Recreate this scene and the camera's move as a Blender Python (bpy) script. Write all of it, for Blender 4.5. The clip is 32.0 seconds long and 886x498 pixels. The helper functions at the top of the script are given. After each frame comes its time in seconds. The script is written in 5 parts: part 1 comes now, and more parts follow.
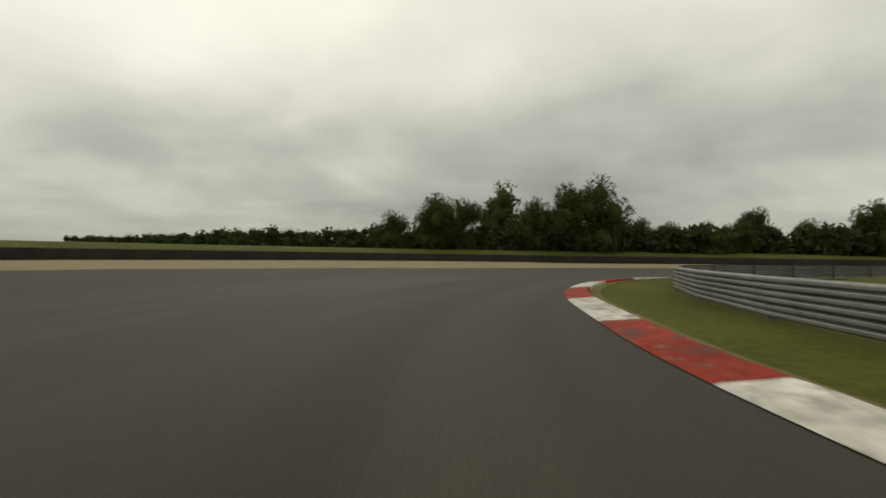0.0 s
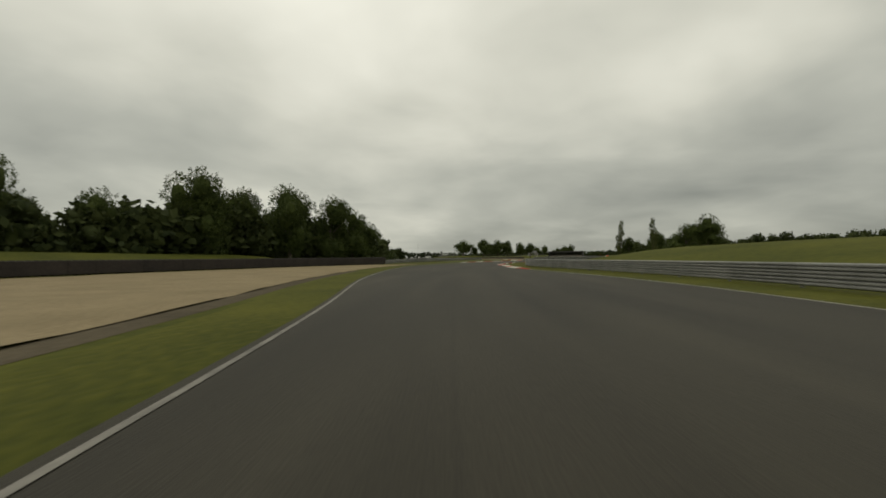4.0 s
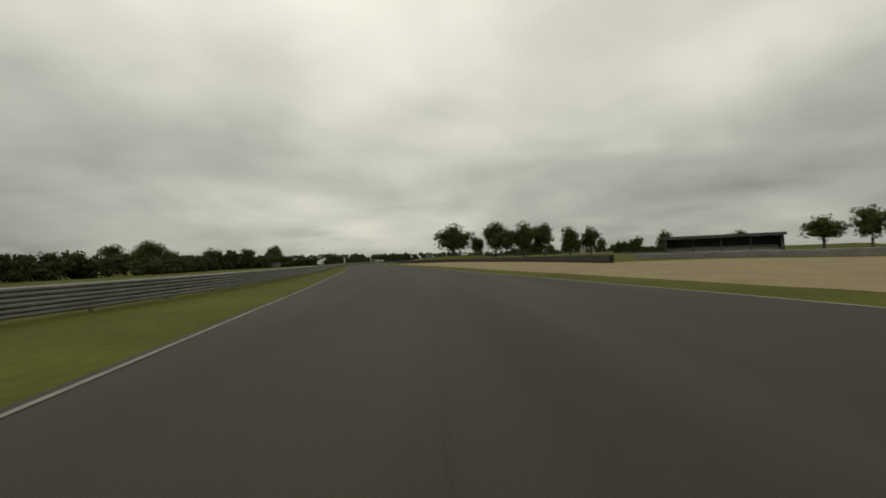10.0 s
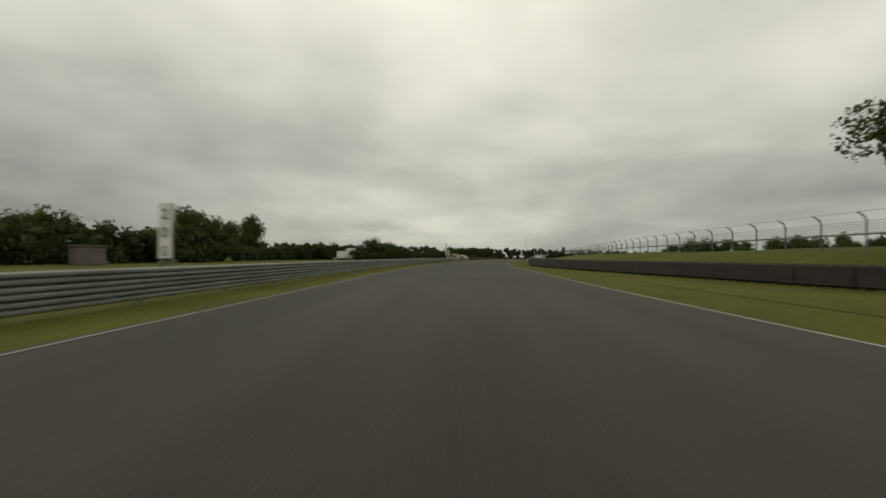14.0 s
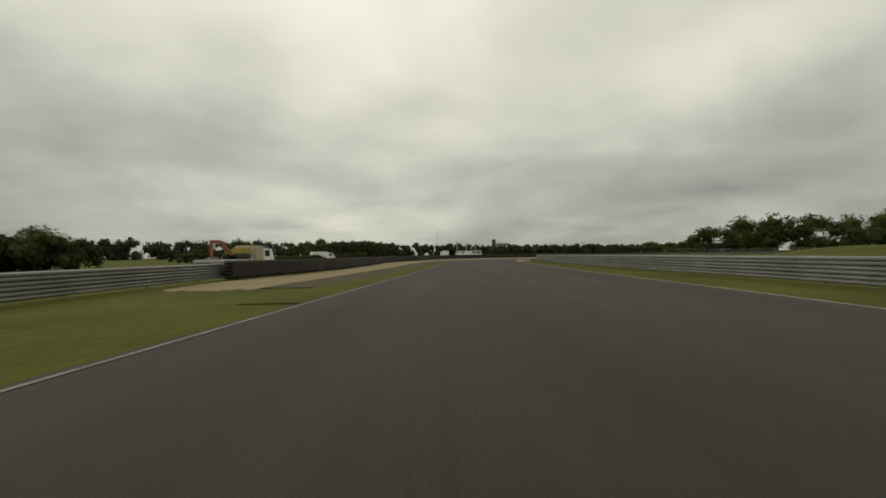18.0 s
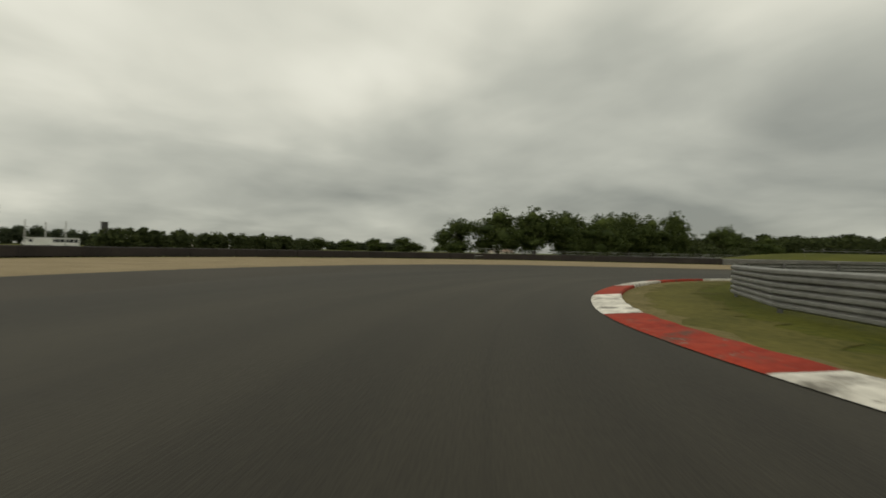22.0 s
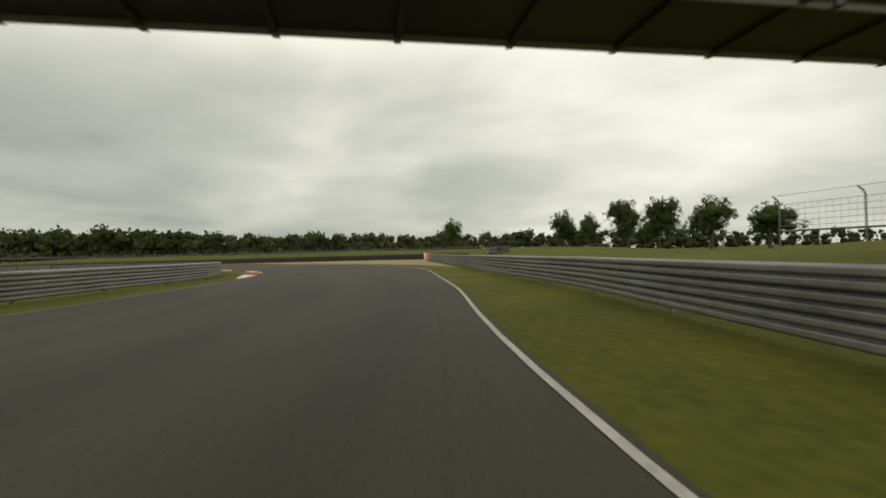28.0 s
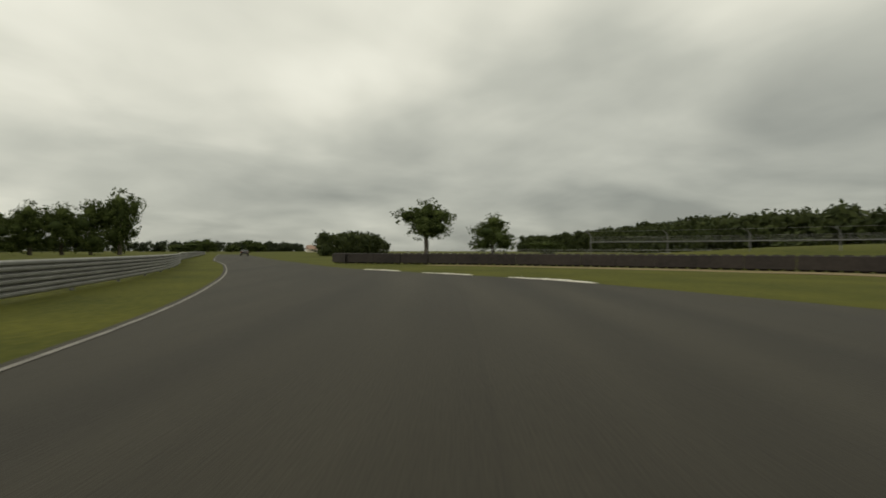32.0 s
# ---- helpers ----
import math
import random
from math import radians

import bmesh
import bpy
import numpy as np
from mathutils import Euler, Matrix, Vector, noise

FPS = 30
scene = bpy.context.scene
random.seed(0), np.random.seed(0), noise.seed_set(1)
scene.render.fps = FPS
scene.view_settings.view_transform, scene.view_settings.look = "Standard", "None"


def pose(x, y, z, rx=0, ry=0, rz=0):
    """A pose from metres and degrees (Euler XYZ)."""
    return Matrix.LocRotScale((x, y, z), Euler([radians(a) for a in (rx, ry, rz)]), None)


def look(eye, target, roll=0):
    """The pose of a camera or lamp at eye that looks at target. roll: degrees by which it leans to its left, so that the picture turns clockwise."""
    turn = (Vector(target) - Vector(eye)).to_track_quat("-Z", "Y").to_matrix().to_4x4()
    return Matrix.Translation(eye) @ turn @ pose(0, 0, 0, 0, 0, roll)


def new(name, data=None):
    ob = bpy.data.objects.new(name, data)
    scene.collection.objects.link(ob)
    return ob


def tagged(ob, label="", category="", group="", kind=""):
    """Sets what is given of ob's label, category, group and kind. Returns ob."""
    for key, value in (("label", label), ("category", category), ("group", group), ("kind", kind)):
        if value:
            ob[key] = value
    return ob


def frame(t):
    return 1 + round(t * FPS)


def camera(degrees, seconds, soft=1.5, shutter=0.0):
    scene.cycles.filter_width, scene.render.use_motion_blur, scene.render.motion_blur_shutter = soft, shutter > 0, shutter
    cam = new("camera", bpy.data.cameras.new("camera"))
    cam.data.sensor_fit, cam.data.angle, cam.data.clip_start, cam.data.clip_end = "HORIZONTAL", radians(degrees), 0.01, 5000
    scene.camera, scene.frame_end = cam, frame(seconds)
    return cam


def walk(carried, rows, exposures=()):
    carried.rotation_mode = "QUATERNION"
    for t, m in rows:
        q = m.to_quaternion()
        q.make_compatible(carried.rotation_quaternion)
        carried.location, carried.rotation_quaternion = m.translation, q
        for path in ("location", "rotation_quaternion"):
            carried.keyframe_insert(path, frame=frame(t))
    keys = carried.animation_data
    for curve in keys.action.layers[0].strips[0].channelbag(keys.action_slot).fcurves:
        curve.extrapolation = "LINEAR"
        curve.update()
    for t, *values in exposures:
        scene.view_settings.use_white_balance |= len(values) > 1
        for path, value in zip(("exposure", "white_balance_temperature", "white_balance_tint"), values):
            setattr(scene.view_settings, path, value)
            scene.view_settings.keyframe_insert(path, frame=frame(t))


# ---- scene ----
# The camera rides round the circuit in a car, 1.1 m above the asphalt.
cam = camera(87.0, 32.0, soft=1.7, shutter=0.2)
ROWS = [
    (0.0, 15.18, 2.82, 1.11, 0.69, -0.79, 1.90),
    (0.5, 14.70, 10.88, 1.11, 0.57, -0.53, -9.62),
    (1.0, 16.24, 17.88, 1.11, 0.90, -0.78, -21.62),
    (1.5, 20.07, 25.01, 1.11, 1.29, -0.80, -31.83),
    (2.0, 24.63, 31.72, 1.11, 1.26, -0.78, -42.90),
    (2.5, 30.54, 37.62, 1.11, 1.38, -0.53, -52.68),
    (3.0, 38.69, 43.23, 1.11, 1.11, 0.12, -60.12),
    (3.5, 48.58, 48.49, 1.11, 1.16, 1.00, -65.34),
    (4.0, 60.17, 53.51, 1.11, 1.04, 0.73, -68.04),
    (4.5, 73.04, 58.45, 1.11, 0.95, 0.62, -70.22),
    (5.0, 86.97, 63.11, 1.11, 0.83, 0.65, -73.03),
    (5.5, 101.77, 67.16, 1.11, 0.57, 0.82, -76.62),
    (6.0, 117.13, 70.78, 1.11, 1.10, 0.35, -80.05),
    (6.5, 132.76, 73.18, 1.11, 1.40, 0.35, -83.71),
    (7.0, 148.48, 74.67, 1.11, 1.70, 1.13, -86.28),
    (7.5, 163.79, 75.87, 1.11, 1.11, 2.36, -85.43),
    (8.0, 179.21, 77.46, 1.11, 0.52, 2.56, -81.52),
    (8.5, 194.20, 80.22, 1.11, 0.64, 2.65, -76.54),
    (9.0, 209.07, 84.28, 1.11, 0.88, 2.59, -71.76),
    (9.5, 224.06, 89.85, 1.11, 0.77, 2.29, -67.16),
    (10.0, 239.02, 97.24, 1.11, 1.21, 2.00, -63.26),
    (10.5, 253.92, 105.73, 1.11, 0.48, 1.99, -59.41),
    (11.0, 268.77, 115.30, 1.11, 0.51, 2.29, -56.28),
    (11.5, 283.79, 125.77, 1.11, 0.83, 2.43, -54.07),
    (12.0, 298.63, 137.00, 1.11, 0.83, 2.19, -51.84),
    (12.5, 313.13, 148.58, 1.11, 0.97, 1.27, -51.13),
    (13.0, 328.05, 160.68, 1.11, 1.07, 0.63, -51.47),
    (13.5, 343.27, 172.53, 1.11, 1.01, 0.05, -52.33),
    (14.0, 359.21, 184.25, 1.11, 0.94, -0.47, -54.38),
    (14.5, 375.41, 195.14, 1.11, 0.62, -0.54, -56.99),
    (15.0, 391.00, 205.12, 1.11, 0.81, -0.22, -58.04),
    (15.5, 406.10, 214.31, 1.11, 0.86, 0.04, -59.54),
    (16.0, 420.93, 222.64, 1.11, 0.81, 0.32, -62.01),
    (16.5, 435.67, 230.10, 1.11, 0.61, 0.66, -64.55),
    (17.0, 450.28, 237.14, 1.11, 0.68, 0.75, -64.93),
    (17.5, 464.42, 243.99, 1.11, 0.83, 0.92, -65.18),
    (18.0, 477.99, 250.49, 1.11, 0.66, 0.76, -65.78),
    (18.5, 490.52, 256.30, 1.11, 0.77, 0.49, -66.67),
    (19.0, 501.57, 261.30, 1.11, 0.57, 0.57, -67.89),
    (19.5, 511.49, 265.52, 1.11, 0.41, 0.67, -68.73),
    (20.0, 519.96, 269.01, 1.11, 0.31, 0.53, -69.08),
    (20.5, 527.69, 272.06, 1.11, 0.33, -0.58, -72.39),
    (21.0, 534.65, 273.96, 1.11, 0.15, -1.46, -82.07),
    (21.5, 542.04, 274.51, 1.11, 0.16, -1.14, -94.75),
    (22.0, 549.06, 273.29, 1.11, 0.29, -1.20, -107.93),
    (22.5, 555.86, 270.21, 1.11, 0.18, -1.12, -121.51),
    (23.0, 562.02, 265.67, 1.11, 0.46, -0.86, -135.83),
    (23.5, 566.95, 260.00, 1.11, 0.77, -0.26, -150.09),
    (24.0, 569.87, 251.83, 1.11, 0.90, -0.35, -162.94),
    (24.5, 571.94, 241.58, 1.11, 1.23, 0.03, -173.58),
    (25.0, 572.37, 231.51, 1.11, 0.78, 0.27, -182.97),
    (25.5, 571.59, 220.04, 1.11, 0.81, 0.76, -188.69),
    (26.0, 569.32, 206.72, 1.11, 0.89, 0.65, -190.89),
    (26.5, 566.57, 192.67, 1.11, 0.87, 0.68, -191.56),
    (27.0, 563.78, 179.02, 1.11, 0.76, 0.86, -191.74),
    (27.5, 561.34, 166.90, 1.11, 0.45, 1.24, -191.40),
    (28.0, 559.78, 157.42, 1.11, 0.43, 1.50, -189.54),
    (28.5, 558.49, 148.49, 1.11, 0.58, 1.40, -186.84),
    (29.0, 558.04, 139.90, 1.11, 0.27, 2.41, -179.20),
    (29.5, 559.10, 131.35, 1.11, 0.37, 2.36, -168.24),
    (30.0, 561.96, 123.24, 1.11, 0.38, 2.41, -155.71),
    (30.5, 567.05, 115.07, 1.11, 0.12, 1.28, -143.85),
    (31.0, 574.20, 106.88, 1.11, 0.36, 0.74, -131.53),
    (31.5, 584.15, 99.30, 1.11, 0.22, 0.28, -120.19),
    (32.0, 596.24, 93.59, 1.11, 0.25, -0.08, -109.54),
]
EXPOSURES = [(0, -0.18), (3.5, -0.25), (9, -0.24), (14, -0.2), (20, -0.19), (23, -0.13), (25, -0.12), (26, -0.02), (27.4, 0.15), (28.0, 0.22), (28.6, 0.1), (29.5, -0.03), (32, -0.05)]
walk(cam, [(t, pose(x, y, z, 90 + p, r, w)) for t, x, y, z, p, r, w in ROWS], EXPOSURES)

# ---- world and sun: a closed overcast sky, brighter where the sun stands behind the cloud ----
SUN_YAW, SUN_UP = radians(16), radians(32)
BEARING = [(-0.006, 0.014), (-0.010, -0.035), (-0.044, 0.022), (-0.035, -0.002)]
world = bpy.data.worlds.new("overcast_sky")
scene.world = world
world.use_nodes = True
wt = world.node_tree
wt.nodes.clear()


def wn(kind, **kw):
    n = wt.nodes.new(kind)
    for k, v in kw.items():
        n.inputs[k].default_value = v
    return n


def wmath(op, a, b=None):
    n = wt.nodes.new("ShaderNodeMath")
    n.operation = op
    for i, v in enumerate((a, b)):
        if v is None:
            continue
        if isinstance(v, (int, float)):
            n.inputs[i].default_value = v
        else:
            wt.links.new(v, n.inputs[i])
    return n.outputs[0]


w_co = wt.nodes.new("ShaderNodeTexCoord")
w_sep = wt.nodes.new("ShaderNodeSeparateXYZ")
wt.links.new(w_co.outputs["Generated"], w_sep.inputs[0])
w_z = wmath("MAXIMUM", w_sep.outputs[2], 0.0)


def layer(lift, scale, detail, rough, warp, shift):
    """A cloud sheet seen from below: it runs together into streaks towards the horizon."""
    den = wmath("ADD", w_z, lift)
    c = wt.nodes.new("ShaderNodeCombineXYZ")
    wt.links.new(wmath("DIVIDE", w_sep.outputs[0], den), c.inputs[0])
    wt.links.new(wmath("DIVIDE", w_sep.outputs[1], den), c.inputs[1])
    c.inputs[2].default_value = shift
    n = wn("ShaderNodeTexNoise", Scale=scale, Detail=detail, Roughness=rough, Distortion=warp)
    wt.links.new(c.outputs[0], n.inputs["Vector"])
    return n.outputs[0]


w_mix = wmath("ADD", wmath("ADD", wmath("MULTIPLY", layer(0.34, 1.05, 3.0, 0.45, 0.4, 0.0), 0.58), wmath("MULTIPLY", layer(0.17, 0.95, 4.0, 0.5, 0.5, 3.7), 0.32)), wmath("MULTIPLY", layer(0.24, 3.4, 4.0, 0.5, 0.3, 9.1), 0.10))
w_dot = wt.nodes.new("ShaderNodeVectorMath")
w_dot.operation = "DOT_PRODUCT"
wt.links.new(w_co.outputs["Generated"], w_dot.inputs[0])
w_dot.inputs[1].default_value = (-math.sin(SUN_YAW) * math.cos(SUN_UP), math.cos(SUN_YAW) * math.cos(SUN_UP), math.sin(SUN_UP))
w_glow = wmath("POWER", wmath("MAXIMUM", w_dot.outputs["Value"], 0.0), 7.0)
w_high = wmath("MULTIPLY", wmath("MINIMUM", w_z, 0.5), 0.5)
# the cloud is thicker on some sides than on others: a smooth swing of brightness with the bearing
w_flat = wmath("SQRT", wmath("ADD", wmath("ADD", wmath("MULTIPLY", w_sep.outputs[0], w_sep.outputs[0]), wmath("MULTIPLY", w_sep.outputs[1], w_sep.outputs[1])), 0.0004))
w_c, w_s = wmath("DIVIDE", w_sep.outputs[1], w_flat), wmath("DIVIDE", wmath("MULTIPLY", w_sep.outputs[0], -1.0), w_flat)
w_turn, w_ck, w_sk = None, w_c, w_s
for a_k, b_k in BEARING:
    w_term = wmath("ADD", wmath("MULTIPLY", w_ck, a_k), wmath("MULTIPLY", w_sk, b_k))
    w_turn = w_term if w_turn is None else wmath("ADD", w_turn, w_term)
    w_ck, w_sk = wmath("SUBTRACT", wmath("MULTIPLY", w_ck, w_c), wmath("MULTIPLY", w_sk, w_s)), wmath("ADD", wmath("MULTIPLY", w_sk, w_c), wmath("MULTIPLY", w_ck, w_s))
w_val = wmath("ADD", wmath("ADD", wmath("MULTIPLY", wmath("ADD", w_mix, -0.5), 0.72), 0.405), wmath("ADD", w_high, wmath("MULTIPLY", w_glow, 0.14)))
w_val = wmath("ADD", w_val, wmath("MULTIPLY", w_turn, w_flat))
w_ramp = wt.nodes.new("ShaderNodeValToRGB")
w_ramp.color_ramp.elements[0].position, w_ramp.color_ramp.elements[0].color = 0.34, (0.30, 0.312, 0.275, 1)
w_ramp.color_ramp.elements[1].position, w_ramp.color_ramp.elements[1].color = 0.76, (1.14, 1.12, 0.97, 1)
e = w_ramp.color_ramp.elements.new(0.50)
e.color = (0.56, 0.567, 0.487, 1)
e = w_ramp.color_ramp.elements.new(0.60)
e.color = (0.80, 0.792, 0.675, 1)
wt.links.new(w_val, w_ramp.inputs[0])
w_sky = wt.nodes.new("ShaderNodeTexSky")
w_sky.sky_type, w_sky.sun_disc = "NISHITA", False
w_sky.sun_elevation, w_sky.sun_rotation = SUN_UP, -SUN_YAW
w_bsky = wn("ShaderNodeBackground", Strength=0.05)
wt.links.new(w_sky.outputs[0], w_bsky.inputs[0])
w_bcl = wn("ShaderNodeBackground", Strength=1.0)
wt.links.new(w_ramp.outputs[0], w_bcl.inputs[0])
w_ms = wn("ShaderNodeMixShader", Fac=0.94)
wt.links.new(w_bsky.outputs[0], w_ms.inputs[1])
wt.links.new(w_bcl.outputs[0], w_ms.inputs[2])
w_out = wt.nodes.new("ShaderNodeOutputWorld")
wt.links.new(w_ms.outputs[0], w_out.inputs[0])

sun = new("sun", bpy.data.lights.new("sun", "SUN"))
sun.data.energy, sun.data.angle, sun.data.color = 0.5, radians(25), (1.0, 0.96, 0.88)
sun.matrix_world = look((0, 0, 0), (math.sin(SUN_YAW) * math.cos(SUN_UP), -math.cos(SUN_YAW) * math.cos(SUN_UP), -math.sin(SUN_UP)))


# ---- materials ----
def material(name, low, high, rough=0.8, scale=1.0, fine=30.0, metal=0.0, bump=0.0, coords="world", stretch=(1, 1, 1), vary=0.0, spec=0.5, big=0.5):
    """A surface whose colour wanders between low and high at two scales, with fine relief."""
    m = bpy.data.materials.new(name)
    m.use_nodes = True
    nt = m.node_tree
    b = nt.nodes["Principled BSDF"]
    b.inputs["Metallic"].default_value = metal
    b.inputs["Specular IOR Level"].default_value = spec
    if coords == "world":
        src = nt.nodes.new("ShaderNodeNewGeometry").outputs["Position"]
    elif coords == "uv":
        src = nt.nodes.new("ShaderNodeTexCoord").outputs["UV"]
    else:
        src = nt.nodes.new("ShaderNodeTexCoord").outputs["Object"]
    mp = nt.nodes.new("ShaderNodeMapping")
    mp.inputs["Scale"].default_value = stretch
    nt.links.new(src, mp.inputs[0])
    a = nt.nodes.new("ShaderNodeTexNoise")
    a.inputs["Scale"].default_value, a.inputs["Detail"].default_value = scale, 4
    f = nt.nodes.new("ShaderNodeTexNoise")
    f.inputs["Scale"].default_value, f.inputs["Detail"].default_value = fine, 3
    nt.links.new(mp.outputs[0], a.inputs["Vector"])
    nt.links.new(mp.outputs[0], f.inputs["Vector"])
    mx = nt.nodes.new("ShaderNodeMix")
    mx.inputs[0].default_value = 1 - big
    nt.links.new(a.outputs[0], mx.inputs[2])
    nt.links.new(f.outputs[0], mx.inputs[3])
    val = mx.outputs[0]
    if vary:
        oi = nt.nodes.new("ShaderNodeObjectInfo")
        ad = nt.nodes.new("ShaderNodeMath")
        ad.operation = "MULTIPLY_ADD"
        nt.links.new(oi.outputs["Random"], ad.inputs[0])
        ad.inputs[1].default_value = vary
        nt.links.new(val, ad.inputs[2])
        val = ad.outputs[0]
    rp = nt.nodes.new("ShaderNodeValToRGB")
    rp.color_ramp.elements[0].position, rp.color_ramp.elements[1].position = 0.3, 0.7 + vary
    rp.color_ramp.elements[0].color, rp.color_ramp.elements[1].color = (*low, 1), (*high, 1)
    nt.links.new(val, rp.inputs[0])
    nt.links.new(rp.outputs[0], b.inputs["Base Color"])
    b.inputs["Roughness"].default_value = rough
    if bump:
        bp = nt.nodes.new("ShaderNodeBump")
        bp.inputs["Strength"].default_value, bp.inputs["Distance"].default_value = bump, 0.02
        nt.links.new(f.outputs[0], bp.inputs["Height"])
        nt.links.new(bp.outputs[0], b.inputs["Normal"])
    return m


def leafy(name, dark, light):
    """Foliage: every leaf clump takes its own shade, a little light comes through."""
    m = bpy.data.materials.new(name)
    m.use_nodes = True
    nt = m.node_tree
    b = nt.nodes["Principled BSDF"]
    g = nt.nodes.new("ShaderNodeNewGeometry")
    n = nt.nodes.new("ShaderNodeTexNoise")
    n.inputs["Scale"].default_value = 0.35
    nt.links.new(g.outputs["Position"], n.inputs["Vector"])
    mx = nt.nodes.new("ShaderNodeMix")
    mx.inputs[0].default_value = 0.5
    nt.links.new(g.outputs["Random Per Island"], mx.inputs[2])
    nt.links.new(n.outputs[0], mx.inputs[3])
    rp = nt.nodes.new("ShaderNodeValToRGB")
    rp.color_ramp.elements[0].position, rp.color_ramp.elements[1].position = 0.2, 0.8
    rp.color_ramp.elements[0].color, rp.color_ramp.elements[1].color = (*dark, 1), (*light, 1)
    nt.links.new(mx.outputs[0], rp.inputs[0])
    nt.links.new(rp.outputs[0], b.inputs["Base Color"])
    b.inputs["Roughness"].default_value = 0.85
    b.inputs["Specular IOR Level"].default_value = 0.15
    tr = nt.nodes.new("ShaderNodeBsdfTranslucent")
    nt.links.new(rp.outputs[0], tr.inputs[0])
    ms = nt.nodes.new("ShaderNodeMixShader")
    ms.inputs[0].default_value = 0.18
    nt.links.new(b.outputs[0], ms.inputs[1])
    nt.links.new(tr.outputs[0], ms.inputs[2])
    nt.links.new(ms.outputs[0], nt.nodes["Material Output"].inputs[0])
    return m


def worn(m):
    """Chips down to dull concrete and dark tyre smears over a painted surface."""
    nt = m.node_tree
    b = nt.nodes["Principled BSDF"]
    colour = b.inputs["Base Color"].links[0].from_socket
    pos = nt.nodes.new("ShaderNodeNewGeometry").outputs["Position"]
    for scale, lo, hi, tone in ((1.9, 0.52, 0.66, (0.075, 0.066, 0.05)), (4.5, 0.60, 0.68, (0.17, 0.145, 0.11)), (0.7, 0.60, 0.78, (0.045, 0.04, 0.032))):
        n = nt.nodes.new("ShaderNodeTexNoise")
        n.inputs["Scale"].default_value, n.inputs["Detail"].default_value, n.inputs["Roughness"].default_value = scale, 6, 0.65
        r = nt.nodes.new("ShaderNodeMapRange")
        r.inputs["From Min"].default_value, r.inputs["From Max"].default_value = lo, hi
        r.inputs["To Max"].default_value = 0.8
        mx = nt.nodes.new("ShaderNodeMix")
        mx.data_type = "RGBA"
        nt.links.new(pos, n.inputs["Vector"])
        nt.links.new(n.outputs["Fac"], r.inputs["Value"])
        nt.links.new(r.outputs["Result"], mx.inputs["Factor"])
        nt.links.new(colour, mx.inputs[6])
        mx.inputs[7].default_value = tone + (1,)
        colour = mx.outputs[2]
    nt.links.new(colour, b.inputs["Base Color"])
    return m


def asphalt(name, low, high):
    """Asphalt in (along, across) coordinates: broad patches, rubbered bands along the lanes, joints between paving strips, fine stone."""
    m = material(name, low, high, 0.82, 0.55, 45.0, bump=0.35, coords="uv", stretch=(0.12, 1, 1), spec=0.3, big=0.55)
    nt = m.node_tree
    b = nt.nodes["Principled BSDF"]
    base = b.inputs["Base Color"].links[0].from_socket
    uv = nt.nodes.new("ShaderNodeTexCoord").outputs["UV"]

    def noise_at(stretch, scale, detail):
        mp = nt.nodes.new("ShaderNodeMapping")
        mp.inputs["Scale"].default_value = stretch
        nt.links.new(uv, mp.inputs[0])
        n = nt.nodes.new("ShaderNodeTexNoise")
        n.inputs["Scale"].default_value, n.inputs["Detail"].default_value = scale, detail
        nt.links.new(mp.outputs[0], n.inputs["Vector"])
        return n.outputs[0]

    def ramp(src, lo, hi, a, c):
        r = nt.nodes.new("ShaderNodeMapRange")
        for k, v in zip((1, 2, 3, 4), (lo, hi, a, c)):
            r.inputs[k].default_value = v
        nt.links.new(src, r.inputs[0])
        return r.outputs[0]

    def times(p, q):
        n = nt.nodes.new("ShaderNodeMath")
        n.operation = "MULTIPLY"
        nt.links.new(p, n.inputs[0])
        nt.links.new(q, n.inputs[1])
        return n.outputs[0]

    patches = ramp(noise_at((0.05, 0.16, 1), 1.0, 4), 0.3, 0.7, 0.80, 1.16)
    rubber = ramp(noise_at((0.012, 0.75, 1), 1.0, 3), 0.35, 0.65, 0.84, 1.10)
    # joints between the paved strips, four units apart, wandering a little
    sep = nt.nodes.new("ShaderNodeSeparateXYZ")
    nt.links.new(uv, sep.inputs[0])
    pp = nt.nodes.new("ShaderNodeMath")
    pp.operation = "PINGPONG"
    wob = nt.nodes.new("ShaderNodeMath")
    wob.operation = "MULTIPLY_ADD"
    nt.links.new(noise_at((0.3, 0.0, 1), 1.0, 2), wob.inputs[0])
    wob.inputs[1].default_value = 0.10
    nt.links.new(sep.outputs[1], wob.inputs[2])
    nt.links.new(wob.outputs[0], pp.inputs[0])
    pp.inputs[1].default_value = 2.1
    joint = ramp(pp.outputs[0], 0.012, 0.05, 0.88, 1.0)
    mx = nt.nodes.new("ShaderNodeVectorMath")
    mx.operation = "SCALE"
    nt.links.new(base, mx.inputs[0])
    nt.links.new(times(times(patches, rubber), joint), mx.inputs["Scale"])
    nt.links.new(mx.outputs[0], b.inputs["Base Color"])
    return m


def plain(name, colour, rough=0.5, metal=0.0):
    return material(name, tuple(c * 0.86 for c in colour), tuple(min(1, c * 1.1) for c in colour), rough, 0.8, 9.0, metal, coords="object")


